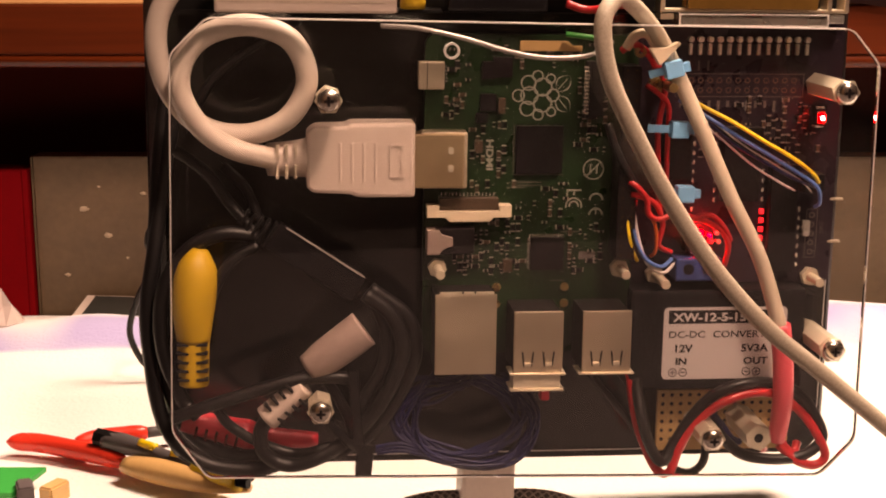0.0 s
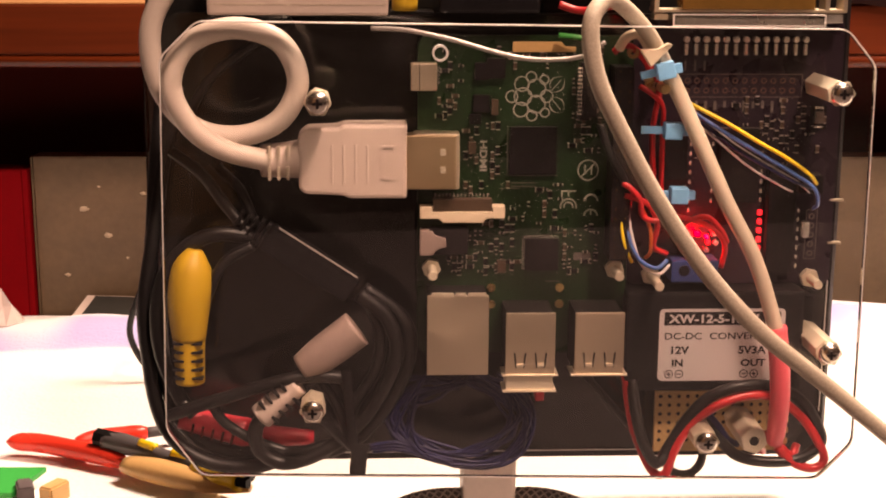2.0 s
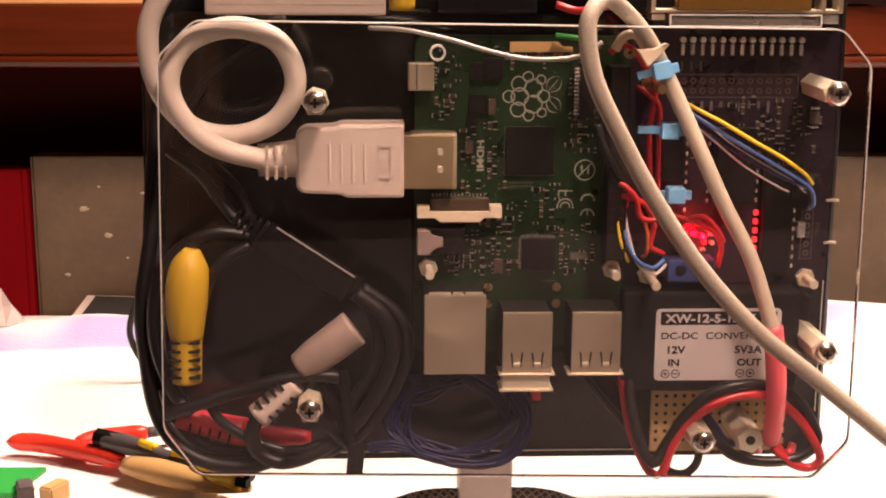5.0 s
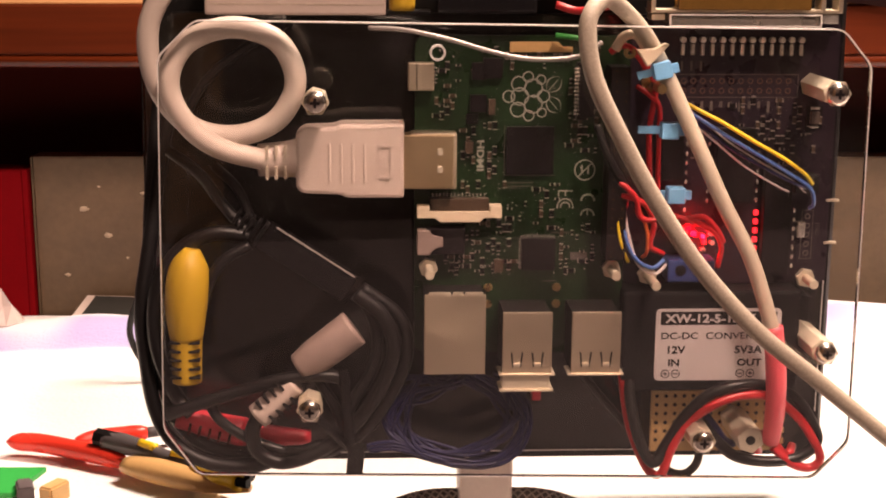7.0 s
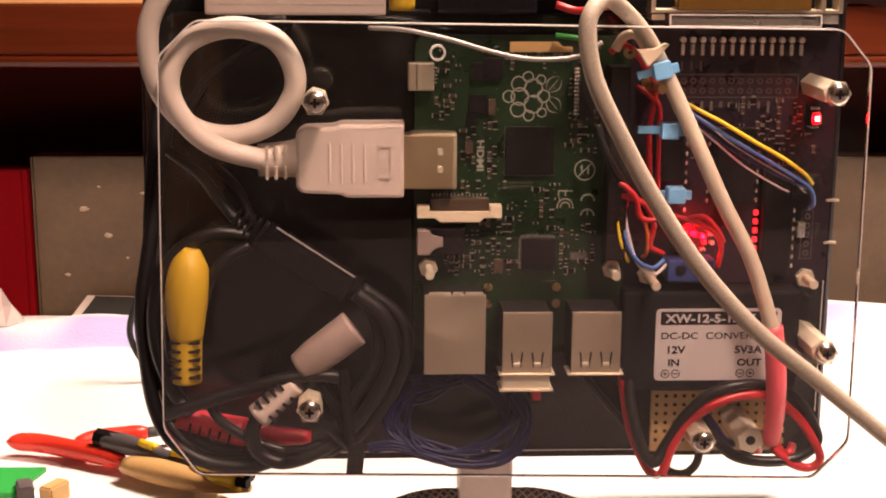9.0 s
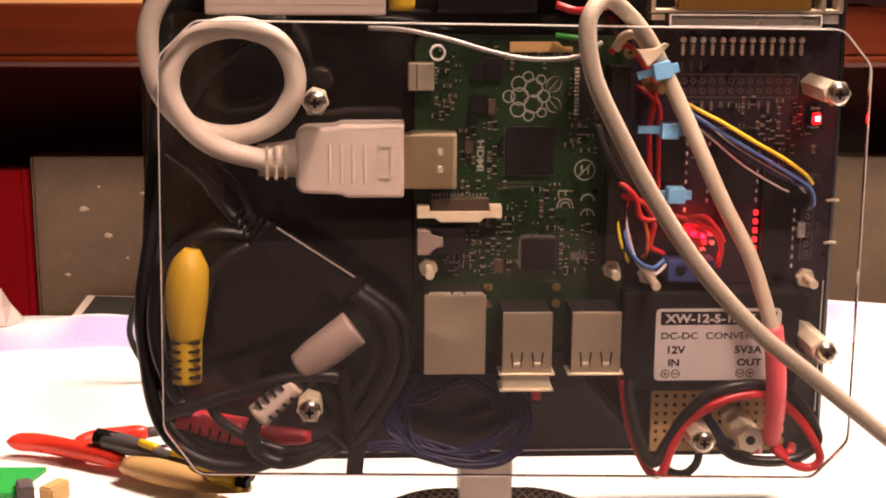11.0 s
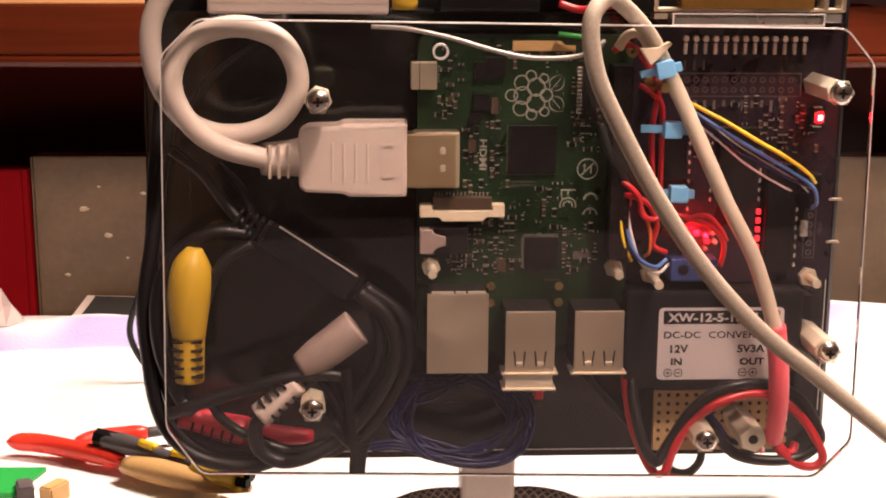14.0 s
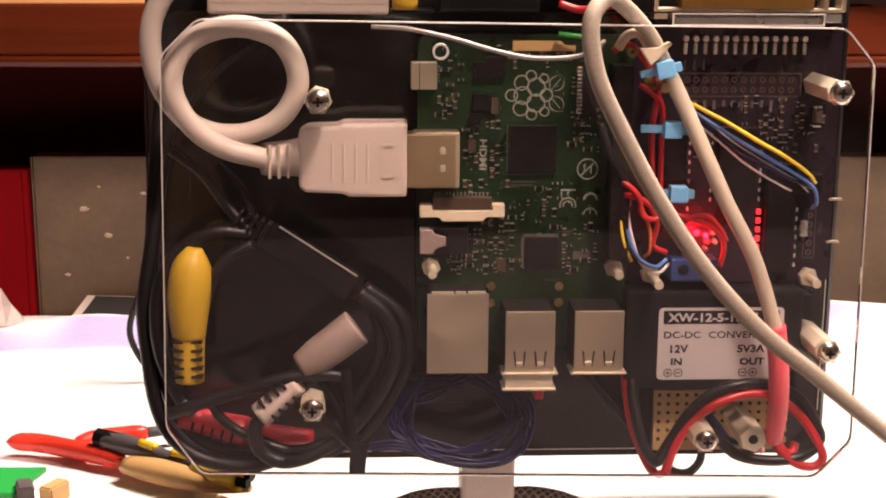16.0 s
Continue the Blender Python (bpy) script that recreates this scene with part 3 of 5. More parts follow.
for u, v, low in ((-25.2, 15.2, 12.5), (-27.4, 94.6, 11.0), (105.1, 12.8, -9.5), (106.3, 80.2, -9.5), (75.3, 104.1, 2.0)):
    spacer(u, v, low=low)
spacer(88.6, 104.8, 17.3, r=3.7, screw=False)


def small_post(u, v, top, low, label, metal):
    s = carried("board_screw", label, "screw", "board screws")
    part("shank", poly(ngon(u, v, 1.25, 14), low, top, None, 0.2), metal, s)
    part("nut", poly(ngon(u, v, 2.6, 6, 0.2), low + 0.1, low + 2.2, None, 0.2), metal, s)


small_post(3.7, 61.2, 10.5, 0.1, "nickel screw end standing through the green board", CHROME)
small_post(52.6, 61.7, 10.2, 0.1, "nickel screw end standing through the green board", CHROME)
small_post(62.7, 63.8, 12.9, -1.5, "nickel screw end beside the blue terminal", CHROME)
small_post(61.6, 12.2, 15.5, -1.5, "brass screw end beside the cable ties", BRASS)
small_post(106.0, 64.8, 8.0, -1.5, "nickel screw end beside the dark board's edge", CHROME)


# ---- small single-board computer ----
def chips(name, spots, h, material, parent, bevel=0.06):
    for u, v, w, l in spots:
        part(name, box(u - w / 2, u + w / 2, v - l / 2, v + l / 2, 0.02, h, bevel), material, parent)


def components(parent, area, n, seed, avoid, z=0.02):
    """Small resistors and capacitors with bright end caps, in loose rows on a grid."""
    rnd = random.Random(seed)
    bodies = {}
    for w, l, h, m in ((0.6, 1.1, 0.45, CHIP), (0.9, 1.7, 0.7, BROWN_CAP), (1.1, 2.0, 0.55, CHIP)):
        b = box(28 - w / 2, 28 + w / 2, 55 - l / 2, 55 + l / 2, 0, h)
        me = bpy.data.meshes.new("chip_component")
        b.to_mesh(me)
        b.free()
        me.materials.append(m)
        me.materials.append(SOLDER)
        c = bmesh.new()
        for s in (-1, 1):
            box(28 - w / 2 - 0.02, 28 + w / 2 + 0.02, 55 + s * l / 2 - 0.14, 55 + s * l / 2 + 0.14, 0, h + 0.03, 0, c)
        cap = bpy.data.meshes.new("solder_cap")
        c.to_mesh(cap)
        c.free()
        cap.materials.append(DULL_SOLDER)
        bodies[(w, l)] = (me, cap)
    placed, tries = [], 0
    while len(placed) < n and tries < n * 40:
        tries += 1
        u, v = round(rnd.uniform(*area[:2]) / 1.4) * 1.4, round(rnd.uniform(*area[2:]) / 1.3) * 1.3
        if any(a <= u <= b and c <= v <= d for a, b, c, d in avoid) or any(abs(u - p) < 1.3 and abs(v - q) < 2.1 for p, q in placed):
            continue
        placed.append((u, v))
        me, cap = bodies[rnd.choice(list(bodies))]
        ob = new("chip_component", me)
        ob.parent = parent
        ob.matrix_local = Matrix.Translation(L(u, v, z) - L(28, 55, 0)) @ Matrix.Rotation(radians(rnd.choice((0, 0, 90))), 4, "Y")
        k = new("solder_cap", cap)
        k.parent = ob


def port(name, u0, u1, v0, v1, h, parent, lip, label):
    shell = part(name, box(u0, u1, v0, v1, h - 0.9, h, 0.25), STEEL, parent, label)
    part("insulator", box(u0 + 0.3, u1 - 0.3, v0 + 0.6, v1 - 0.3, 0.1, h - 0.85), INK, shell, "dark plastic insulator")
    if lip:
        part("lip", box(u0 - 0.9, u1 + 0.9, v1 - 0.5, v1 + 0.05, h - 7, h + 0.7, 0.2), CHROME, shell)
        for s in (0.29, 0.71):
            c = u0 + (u1 - u0) * s
            bm = poly([(c - 1.65, v1 - 6.2), (c - 1.2, v1 - 6.2), (c - 0.75, v1 - 2.2), (c - 1.2, v1 - 2.2)], h, h + 0.05)
            poly([(c + 1.65, v1 - 6.2), (c + 1.2, v1 - 6.2), (c + 0.75, v1 - 2.2), (c + 1.2, v1 - 2.2)], h, h + 0.05, bm)
            part("spring_slot", bm, INK, shell)
            part("spring_tongue", box(c - 0.9, c + 0.9, v1 - 3.3, v1 - 2.4, h, h + 0.35, 0.1), CHROME, shell)
    return shell


def computer():
    c = carried("computer_board", "green single-board computer with metal ports and white print", "circuit board")
    part("board", poly(rounded(0, 56, 0, 85, 3, 5), -1.6, 0.0), GREEN_PCB, c)
    eth = port("network_port", 2.2, 18.2, 65.7, 87.1, 13.5, c, False, "plain tinned network port")
    bm = box(3.4, 9.0, 65.0, 65.72, 13.0, 13.6)
    for a, b in ((9.6, 12.2), (12.8, 17.4)):
        box(a, b, 65.0, 65.72, 13.0, 13.6, 0, bm)
    part("folded_seam", bm, CHROME, eth)
    part("stand_off_dimple", poly(ngon(18.0, 79, 0.25, 8), 13.4, 13.62), CHROME, eth)
    a = port("usb_port", 22.5, 35.4, 69.9, 86.8, 15.6, c, True, "tinned usb port with a dongle in it")
    port("usb_port", 40.5, 53.4, 69.9, 86.8, 15.6, c, True, "empty tinned usb port")
    part("dongle", box(22.6, 35.0, 86.9, 90.6, 8.8, 15.3, 0.3), CHROME, a, "short metal dongle end")
    part("dongle_lip", box(21.8, 35.9, 90.6, 91.2, 8.2, 16.0, 0.2), CHROME, a)
    part("emblem", ring(29.0, 88.6, 0.5, 0.8, 15.25, 15.36, n=14), STEEL, a)
    part("red_tip", box(31.6, 34.0, 94.0, 97.0, 2.0, 6.0, 0.4), RED, a, "dull red end of the dongle")
    part("video_port", box(-1.2, 10.7, 24.6, 39.2, 0.1, 6.4, 0.5), STEEL, c, "tinned video port")
    m = part("power_port", box(-1.9, 4.9, 6.9, 14.1, 0.1, 2.7, 0.4), STEEL, c, "small tinned power port")
    part("seam", box(0.3, 0.5, 7.2, 13.8, 2.68, 2.74), INK, m)
    for i in range(5):
        part("port_leg", box(4.95, 5.7, 8.2 + i * 0.95, 8.55 + i * 0.95, 0.02, 0.5), SOLDER, m)
    csi = part("camera_socket", poly([(0.6, 44.1), (3.8, 44.1), (3.8, 45.6), (19.6, 45.6), (19.6, 44.1), (22.8, 44.1), (22.8, 47.3), (18.2, 47.3), (17.0, 48.4), (6.6, 48.4), (5.4, 47.3), (0.6, 47.3)], 0.1, 4.3, None, 0.15), CREAM, c, "cream ribbon socket")
    part("socket_latch", box(3.9, 19.5, 42.4, 45.5, 0.1, 3.3, 0.2), BROWN_CAP, csi, "dark brown latch")
    for i in range(15):
        part("socket_leg", box(4.6 + i * 0.98, 4.95 + i * 0.98, 41.3, 42.3, 0.02, 0.3), SOLDER, csi)
    part("audio_socket", poly([(0.6, 50.5), (3.9, 50.5), (4.4, 51.6), (6.4, 52.2), (7.4, 52.4), (7.4, 54.8), (6.2, 55.0), (4.6, 55.8), (3.9, 57.0), (0.6, 57.0)], 0.1, 5.2, None, 0.3), DIM_WHITE, c, "cream plastic audio socket")
    part("audio_body", box(3.0, 13.2, 50.2, 57.0, 0.1, 4.2, 0.3), CHIP, c)
    part("processor", box(24.1, 36.5, 23.6, 36.2, 0.02, 1.1, 0.12), CHIP, c, "square dark processor")
    part("processor_outline", box(23.6, 37.0, 36.5, 36.7, 0.01, 0.05), SILK_DIM, c)
    part("processor_outline", box(23.5, 23.7, 23.4, 36.6, 0.01, 0.05), SILK_DIM, c)
    part("network_chip", box(28.6, 37.6, 53.4, 62.2, 0.02, 1.0, 0.12), CHIP, c, "square dark network chip")
    chips("regulator", ((16.6, 9.2, 3.6, 4.4), (20.2, 8.4, 5.0, 5.2), (16.5, 17.5, 4.2, 4.4), (15.0, 21.6, 3.0, 2.6)), 1.3, CHIP, c)
    chips("inductor", ((14.2, 29.0, 2.0, 3.0), (22.4, 60.8, 2.4, 3.2), (20.0, 18.4, 1.8, 4.0)), 1.8, BROWN_CAP, c)
    for i in range(16):
        part("chip_leg", box(28.4 + i * 0.58, 28.65 + i * 0.58, 52.6, 53.4, 0.02, 0.25), SOLDER, c)
        part("chip_leg", box(27.8, 28.6, 53.6 + i * 0.53, 53.85 + i * 0.53, 0.02, 0.25), SOLDER, c)
    avoid = [(-1, 12, 23, 58), (22, 39, 8, 38), (27, 39, 52, 64), (38, 56, 30, 50), (-1, 56, 64, 88), (-1, 6.5, -2, 16), (12, 23, 5, 23), (15.8, 19, 26, 38), (49, 56, 0, 60), (3, 24, 41, 58)]
    components(c, (6, 49, 3, 63), 125, 4, avoid)
    components(c, (8, 24, 49, 63), 26, 9, [(0, 13.3, 49, 57.2)])
    header = part("pin_header", box(49.9, 55.0, 7.3, 57.8, 0.05, 8.4, 0.2), CHIP, c, "black two-row pin header")
    for i in range(20):
        for j in range(2):
            part("pin", box(51.1 + j * 2.54, 51.4 + j * 2.54, 8.3 + i * 2.54, 8.6 + i * 2.54, 8.4, 8.7), COPPER, header)
    display_socket = part("display_socket", box(41.9, 44.6, 6.6, 21.5, 0.05, 3.5, 0.2), CHIP, c, "dark ribbon socket")
    part("latch", box(43.0, 46.4, 7.4, 20.7, 0.05, 3.8, 0.2), CHIP, display_socket)
    for i in range(13):
        part("socket_leg", box(41.0, 42.4, 7.9 + i * 0.98, 8.35 + i * 0.98, 3.3, 3.7), SOLDER, display_socket)
    card = part("memory_card", poly([(24.5, 1.6), (37.0, 1.6), (38.2, 2.8), (40.8, 2.8), (40.8, 4.2), (24.5, 4.2)], 0.1, 1.0, None, 0.1), AMBER, c, "amber-edged memory card in its slot")
    # white print: a berry of rings with two leaves, port mark, test marks
    mark = bmesh.new()
    for u, v, r in ((27.4, 15.8, 1.85), (30.9, 13.6, 1.9), (30.9, 17.8, 1.9), (27.1, 12.5, 1.55), (26.9, 19.2, 1.55), (24.5, 15.8, 1.25), (29.5, 10.7, 1.1), (29.8, 20.8, 1.1), (32.9, 11.4, 0.95), (33.2, 20.0, 0.95), (33.6, 15.7, 1.3)):
        ring(u, v, r * 1.24 - 0.17, r * 1.24 + 0.17, 0.01, 0.06, mark, 12)
    for sgn in (-1, 1):
        axis = radians(-50 * -sgn)
        tip = lambda a, b: (34.6 + a * math.cos(axis) - b * math.sin(axis), 15.3 + sgn * 0.7 + a * math.sin(axis) + b * math.cos(axis))
        half = lambda t, k: (k * math.sin(math.pi * t) ** 0.8)
        for side in (-1, 1):
            for n in range(8):
                t0, t1 = n / 8, (n + 1) / 8
                poly([tip(5.2 * t0, side * half(t0, 2.0)), tip(5.2 * t1, side * half(t1, 2.0)), tip(5.2 * t1 + 0.02, side * half(t1, 1.68) - 0.03), tip(5.2 * t0 + 0.02, side * half(t0, 1.68) - 0.03)], 0.01, 0.06, mark)
        poly([tip(0.4, -0.1), tip(4.2, -0.1), tip(4.2, 0.1), tip(0.4, 0.1)], 0.01, 0.055, mark)
    part("printed_emblem", mark, SILK, c, "white printed berry outline")
    words("HDMI", 16.4, 27.2, 0.02, 1.85, 90, 0.07, 1.3, "printed_word", SILK, c)
    for v in (41.9, 45.9):
        b = bmesh.new()
        for i in range(12):
            a0, a1 = radians(180 + 15 * i), radians(195 + 15 * i)
            q = [(46.0 + r * math.cos(a), v + r * math.sin(a) + 1.6) for r, a in ((1.5, a0), (2.0, a0), (2.0, a1), (1.5, a1))]
            poly(q, 0.01, 0.05, b)
        if v > 43:
            box(45.8, 46.2, v - 0.2, v + 1.4, 0.01, 0.06, 0, b)
        part("printed_letter", b, SILK, c)
    b = box(38.0, 42.0, 40.6, 41.0, 0.01, 0.05)
    box(38.0, 38.4, 40.6, 42.4, 0.01, 0.055, 0, b)
    box(39.8, 40.2, 40.6, 42.2, 0.01, 0.06, 0, b)
    for r in (1.0, 1.9):
        for i in range(14):
            a0, a1 = radians(165 + 15 * i), radians(180 + 15 * i)
            poly([(40.0 + q * math.cos(a), 45.0 + q * math.sin(a)) for q, a in ((r, a0), (r + 0.38, a0), (r + 0.38, a1), (r, a1))], 0.01, 0.05, b)
    part("printed_letter", b, SILK, c)
    b = ring(45.0, 35.2, 2.5, 2.85, 0.01, 0.05)
    turned(45.0, 35.2, 0.35, 5.0, 45, 0.01, 0.055, 0, b)
    turned(44.2, 35.0, 0.4, 2.4, 0, 0.01, 0.06, 0, b)
    turned(45.9, 35.2, 0.4, 2.4, 0, 0.01, 0.06, 0, b)
    part("printed_symbol", b, SILK, c)
    for u, v, w, l in ((46.5, 13.5, 0.3, 3.0), (39.5, 52.0, 6, 0.25), (44.0, 58.5, 4.5, 2.2), (36.2, 65.3, 4, 0.3), (24.4, 40.0, 5, 0.2), (28.0, 38.6, 6.5, 0.25), (28.0, 39.5, 6.5, 0.25), (45.0, 12, 0.3, 8)):
        b = box(u - w / 2, u + w / 2, v - l / 2, v + l / 2, 0.01, 0.05)
        part("printed_line", b, SILK_DIM, c)
    for u in (19.8, 38.2):
        for v in (67.0, 71.5):
            part("solder_joint", poly(ngon(u, v, 1.2, 12), 0.02, 0.5, None, 0.2), BRASS, c)


    rnd = random.Random(21)
    traces = bmesh.new()
    for k in range(46):
        u, v = rnd.uniform(14, 47), rnd.uniform(22, 62)
        a, l = rnd.choice((0, 90, 90, 45)), rnd.uniform(2, 7)
        turned(u, v, 0.16, l, a, 0.003, 0.012 + 0.0002 * k, 0, traces)
    part("copper_trace", traces, TRACE, c)
    vias = bmesh.new()
    for k in range(90):
        poly(ngon(rnd.uniform(7, 48), rnd.uniform(4, 64), 0.22, 6), 0.003, 0.03 + 0.0001 * k, vias)
    tagged(part("via", vias, SOLDER, c), kind="stuff")


computer()


# ---- video cable with a loop ----
def video_cable():
    v = carried("video_cable", "thick white video cable looped once, plugged into the green board", "cable")
    path = [(-58, -18, 2), (-63.0, -11.5, 3), (-67.2, -3, 4), (-67.3, 6.6, 5), (-63.7, 16.0, 6), (-56.0, 23.4, 7), (-45.2, 25.0, 7.5), (-35.0, 20.6, 9), (-30.3, 10.8, 11), (-34.6, 0.8, 13), (-45.8, -2.6, 14), (-57.1, 1.5, 14), (-61.6, 11.2, 13.5), (-58.0, 21.0, 12), (-50.0, 27.8, 10), (-38.0, 31.5, 7.5)]
    part("cord", tube(path, 2.75, None, 20, 10), WHITE_CABLE, v, smooth=True)
    plug = part("plug", poly([(-30.6, 24.6), (-28.6, 23.0), (-20.5, 22.8), (-19.5, 22.0), (-3.2, 22.0), (-3.0, 22.4), (-3.0, 41.0), (-18.0, 41.0), (-19.0, 40.2), (-29.0, 39.8), (-30.6, 38.4)], -1.5, 9.2, None, 0.9), WHITE, v, "white moulded plug")
    part("grip_frame", band(rounded(-9.6, -6.0, 27.2, 36.0, 0.5, 3), rounded(-9.0, -6.6, 27.8, 35.4, 0.4, 3), 9.1, 9.55), WHITE, plug)
    for i in range(4):
        part("grip_ridge", box(-13.4 - i * 3.0, -12.7 - i * 3.0, 27.0, 37.0, 9.1, 9.5, 0.15), WHITE, plug)
    relief = part("strain_relief", tube([(-40.2, 31.6, 6.0), (-34, 31.6, 4.6), (-30, 31.4, 4.0)], lambda t: 4.2 + 0.9 * t, None, 16), WHITE, v, "ribbed strain relief", smooth=True)
    for i in range(3):
        u = -38.2 + i * 2.3
        for w in (27.3, 32.6):
            part("rib_slot", box(u, u + 0.7, w, w + 3.4, 7.0, 10.6 - 0.35 * abs(i), 0.1), GREY_CABLE, relief)
    shell = part("metal_shell", box(-3.2, 9.8, 24.9, 39.0, 1.2, 7.2, 0.5), GOLD, v, "gold-tinted metal shell")
    for a, b in ((28.4, 30.2), (33.0, 34.8)):
        part("shell_dimple", box(5.6, 7.0, a, b, 7.15, 7.45, 0.15), CHROME, shell)


video_cable()


# ---- grey supply cable with red sleeve ----
def supply_cable():
    g = carried("supply_cable", "grey round supply cable looping over the front plate", "cable")
    path = [(160, 134, 29), (139, 115.0, 29), (120.8, 100.2, 29), (100.8, 84.0, 29), (85.3, 71.5, 28.8), (70.7, 55.8, 28.6), (58.6, 38.6, 28.4), (49.2, 22.1, 28.2), (42.6, 8.4, 27.8), (40.7, -3.5, 26.4), (43.4, -9.0, 23), (47.8, -9.8, 19), (56.6, -2.0, 14), (63.6, 9.8, 12.5), (70.8, 24.2, 12.5), (79.2, 41.7, 13), (87.3, 56.7, 13), (93.4, 74.0, 13), (94.6, 80, 13)]
    part("sheath", tube(path, lambda t: 2.2 if t < 0.6 else 2.05, None, 16, 10), GREY_CABLE, g, smooth=True)
    part("sleeve", tube([(94.0, 74.8, 13), (95.4, 85, 13), (96.3, 95, 12), (96.6, 103, 10), (96.8, 108.5, 8)], lambda t: 2.75 - 0.5 * t ** 3, None, 16), SLEEVE, g, "red heat-shrink sleeve", smooth=True)
    part("core", tube([(96.5, 106, 8), (99, 110.5, 8), (102, 113, 7), (104, 111, 4)], 1.2), RED_WIRE, g, "red core wire", smooth=True)
    part("core", tube([(94.5, 106, 8), (93.5, 110, 6), (95, 113, 3)], 1.1), RED_WIRE, g, "red core wire", smooth=True)


supply_cable()


# ---- power converter ----
def converter():
    c = carried("power_converter", "black power converter block with a printed silver label", "power supply")
    part("case", box(55.6, 103.8, 67.2, 94.9, -9.4, 5.0, 0.9), CASE, c)
    part("flange", box(103.6, 108.5, 70.5, 92, -9.4, -2, 0.5), CASE, c)
    lab = part("label", poly(rounded(64.6, 98.6, 71.9, 91.9, 1.3, 4), 5.0, 5.12), PAPER, c, "silver label with black print")
    part("title_band", poly(rounded(65.9, 97.4, 72.7, 76.4, 0.3, 2), 5.1, 5.17), INK, lab)
    put = lambda text, u, v, size, bold=0.06, wide=1.12, m=INK: words(text, u, v, 5.16, size, 0, bold, wide, material=m, parent=lab)
    put("XW-12-5-15W", 67.3, 75.7, 2.3, 0.1, 1.2, LABEL_LIGHT)
    put("DC-DC", 66.0, 80.3, 1.9, 0.03, 1.2)
    put("CONVERTER", 78.2, 80.3, 1.9, 0.03, 1.2)
    put("12V", 67.5, 84.3, 2.1, 0.09)
    put("5V3A", 86.2, 84.3, 2.1, 0.09)
    put("IN", 68.2, 87.8, 1.9, 0.09, 1.2)
    put("OUT", 87.0, 87.8, 1.9, 0.09, 1.2)
    for u in (67.6, 70.4, 88.0, 90.8):
        b = ring(u, 90.0, 0.95, 1.2, 5.1, 5.17, n=16)
        box(u - 0.6, u + 0.6, 89.85, 90.15, 5.1, 5.18, 0, b)
        if u in (67.6, 90.8):
            box(u - 0.15, u + 0.15, 89.4, 90.6, 5.1, 5.19, 0, b)
        part("pole_sign", b, INK, lab)


converter()


# ---- dark driver board ----
def driver_board():
    d = carried("driver_board", "purple-black driver board with rows of pads and red indicators", "circuit board")
    part("board", poly(rounded(56.5, 112, -4.5, 66.6, 1.5, 4), -3.6, -2.0), DARK_PCB, d)
    for i in range(13):
        u = 70.0 + i * 2.62
        pin = part("pin", box(u - 0.42, u + 0.42, 2.1, 5.0, -1.9, -0.5, 0.2), PIN, d)
        part("solder_blob", poly(ngon(u, 1.0, 0.85, 10), -1.9, -0.2, None, 0.3), PIN, pin)
        # Black sliver stands in for the shade between pin and blob.
        part("pin_shadow_gap", box(u - 0.3, u + 0.3, 1.4, 2.3, -1.9, -1.2), INK, pin)
    part("printed_frame", band([(66.5, 10.0), (101.5, 10.0), (101.5, 16.2), (66.5, 16.2)], [(66.7, 10.2), (101.3, 10.2), (101.3, 16.0), (66.7, 16.0)], -1.99, -1.94), SILK_DIM, d)
    pad_mesh = None
    for i in range(13):
        for j in range(2):
            u, v = 68.3 + i * 2.54, 11.8 + j * 2.6
            b = ring(28, 55, 0.5, 0.8, 0, 0.07, n=12)
            if pad_mesh is None:
                pad_mesh = bpy.data.meshes.new("pad")
                b.to_mesh(pad_mesh)
                pad_mesh.materials.append(PAD)
            b.free()
            ob = new("pad", pad_mesh)
            ob.parent = d
            ob.location = L(u, v, -1.99) - L(28, 55, 0)
    rnd = random.Random(3)
    for i in range(12):
        u = 68.3 + i * 2.54
        part("printed_word", box(u - 0.4, u + 0.4, 17.2, 17.2 + rnd.uniform(1.5, 3.0), -1.99, -1.95), SILK_DIM, d)
        if i < 3:
            part("printed_word", box(u + 1.6, u + 2.1, 6.6, 9.2, -1.99, -1.95), SILK_DIM, d)
    components(d, (84, 108, 17, 31), 34, 12, [(104.8, 107.6, 19.5, 23.5)], -1.98)
    components(d, (66, 100, 26, 40), 12, 15, [], -1.98)
    # columns of solder joints beside two long sockets
    for u, v0, v1, m in ((91.8, 31, 45, SOLDER), (72.5, 26, 47, SOLDER), (78.5, 26, 46, SOLDER), (102.4, 46.5, 64, SOLDER)):
        v = v0
        while v < v1:
            part("solder_joint", box(u - 0.35, u + 0.35, v - 0.6, v + 0.6, -1.99, -1.6, 0.15), m, d)
            v += 2.54
    for u0, u1, v0, v1 in ((93.2, 100.8, 34, 63.5), (79.8, 90.2, 24, 44), (64.5, 71.2, 26, 38)):
        part("chip_socket", box(u0, u1, v0, v1, -2, 1.2, 0.3), CHIP, d)
    for i in range(5):
        part("indicator", box(91.3, 92.4, 46.3 + i * 2.45, 47.7 + i * 2.45, -1.99, -0.9, 0.2), LED_DIM, d, "lit red indicator")
    part("indicator", box(73.9, 75.2, 51.6, 52.8, 0.2, 2.2, 0.2), LED_HOT, d, "bright red diode glow")
    # Glint of the diode's light on nearby parts, made as a glowing block.
    part("indicator", box(77.2, 78.0, 53.0, 53.9, -1.9, 0.4, 0.2), RED_GLINT, d, "bright red diode glow")
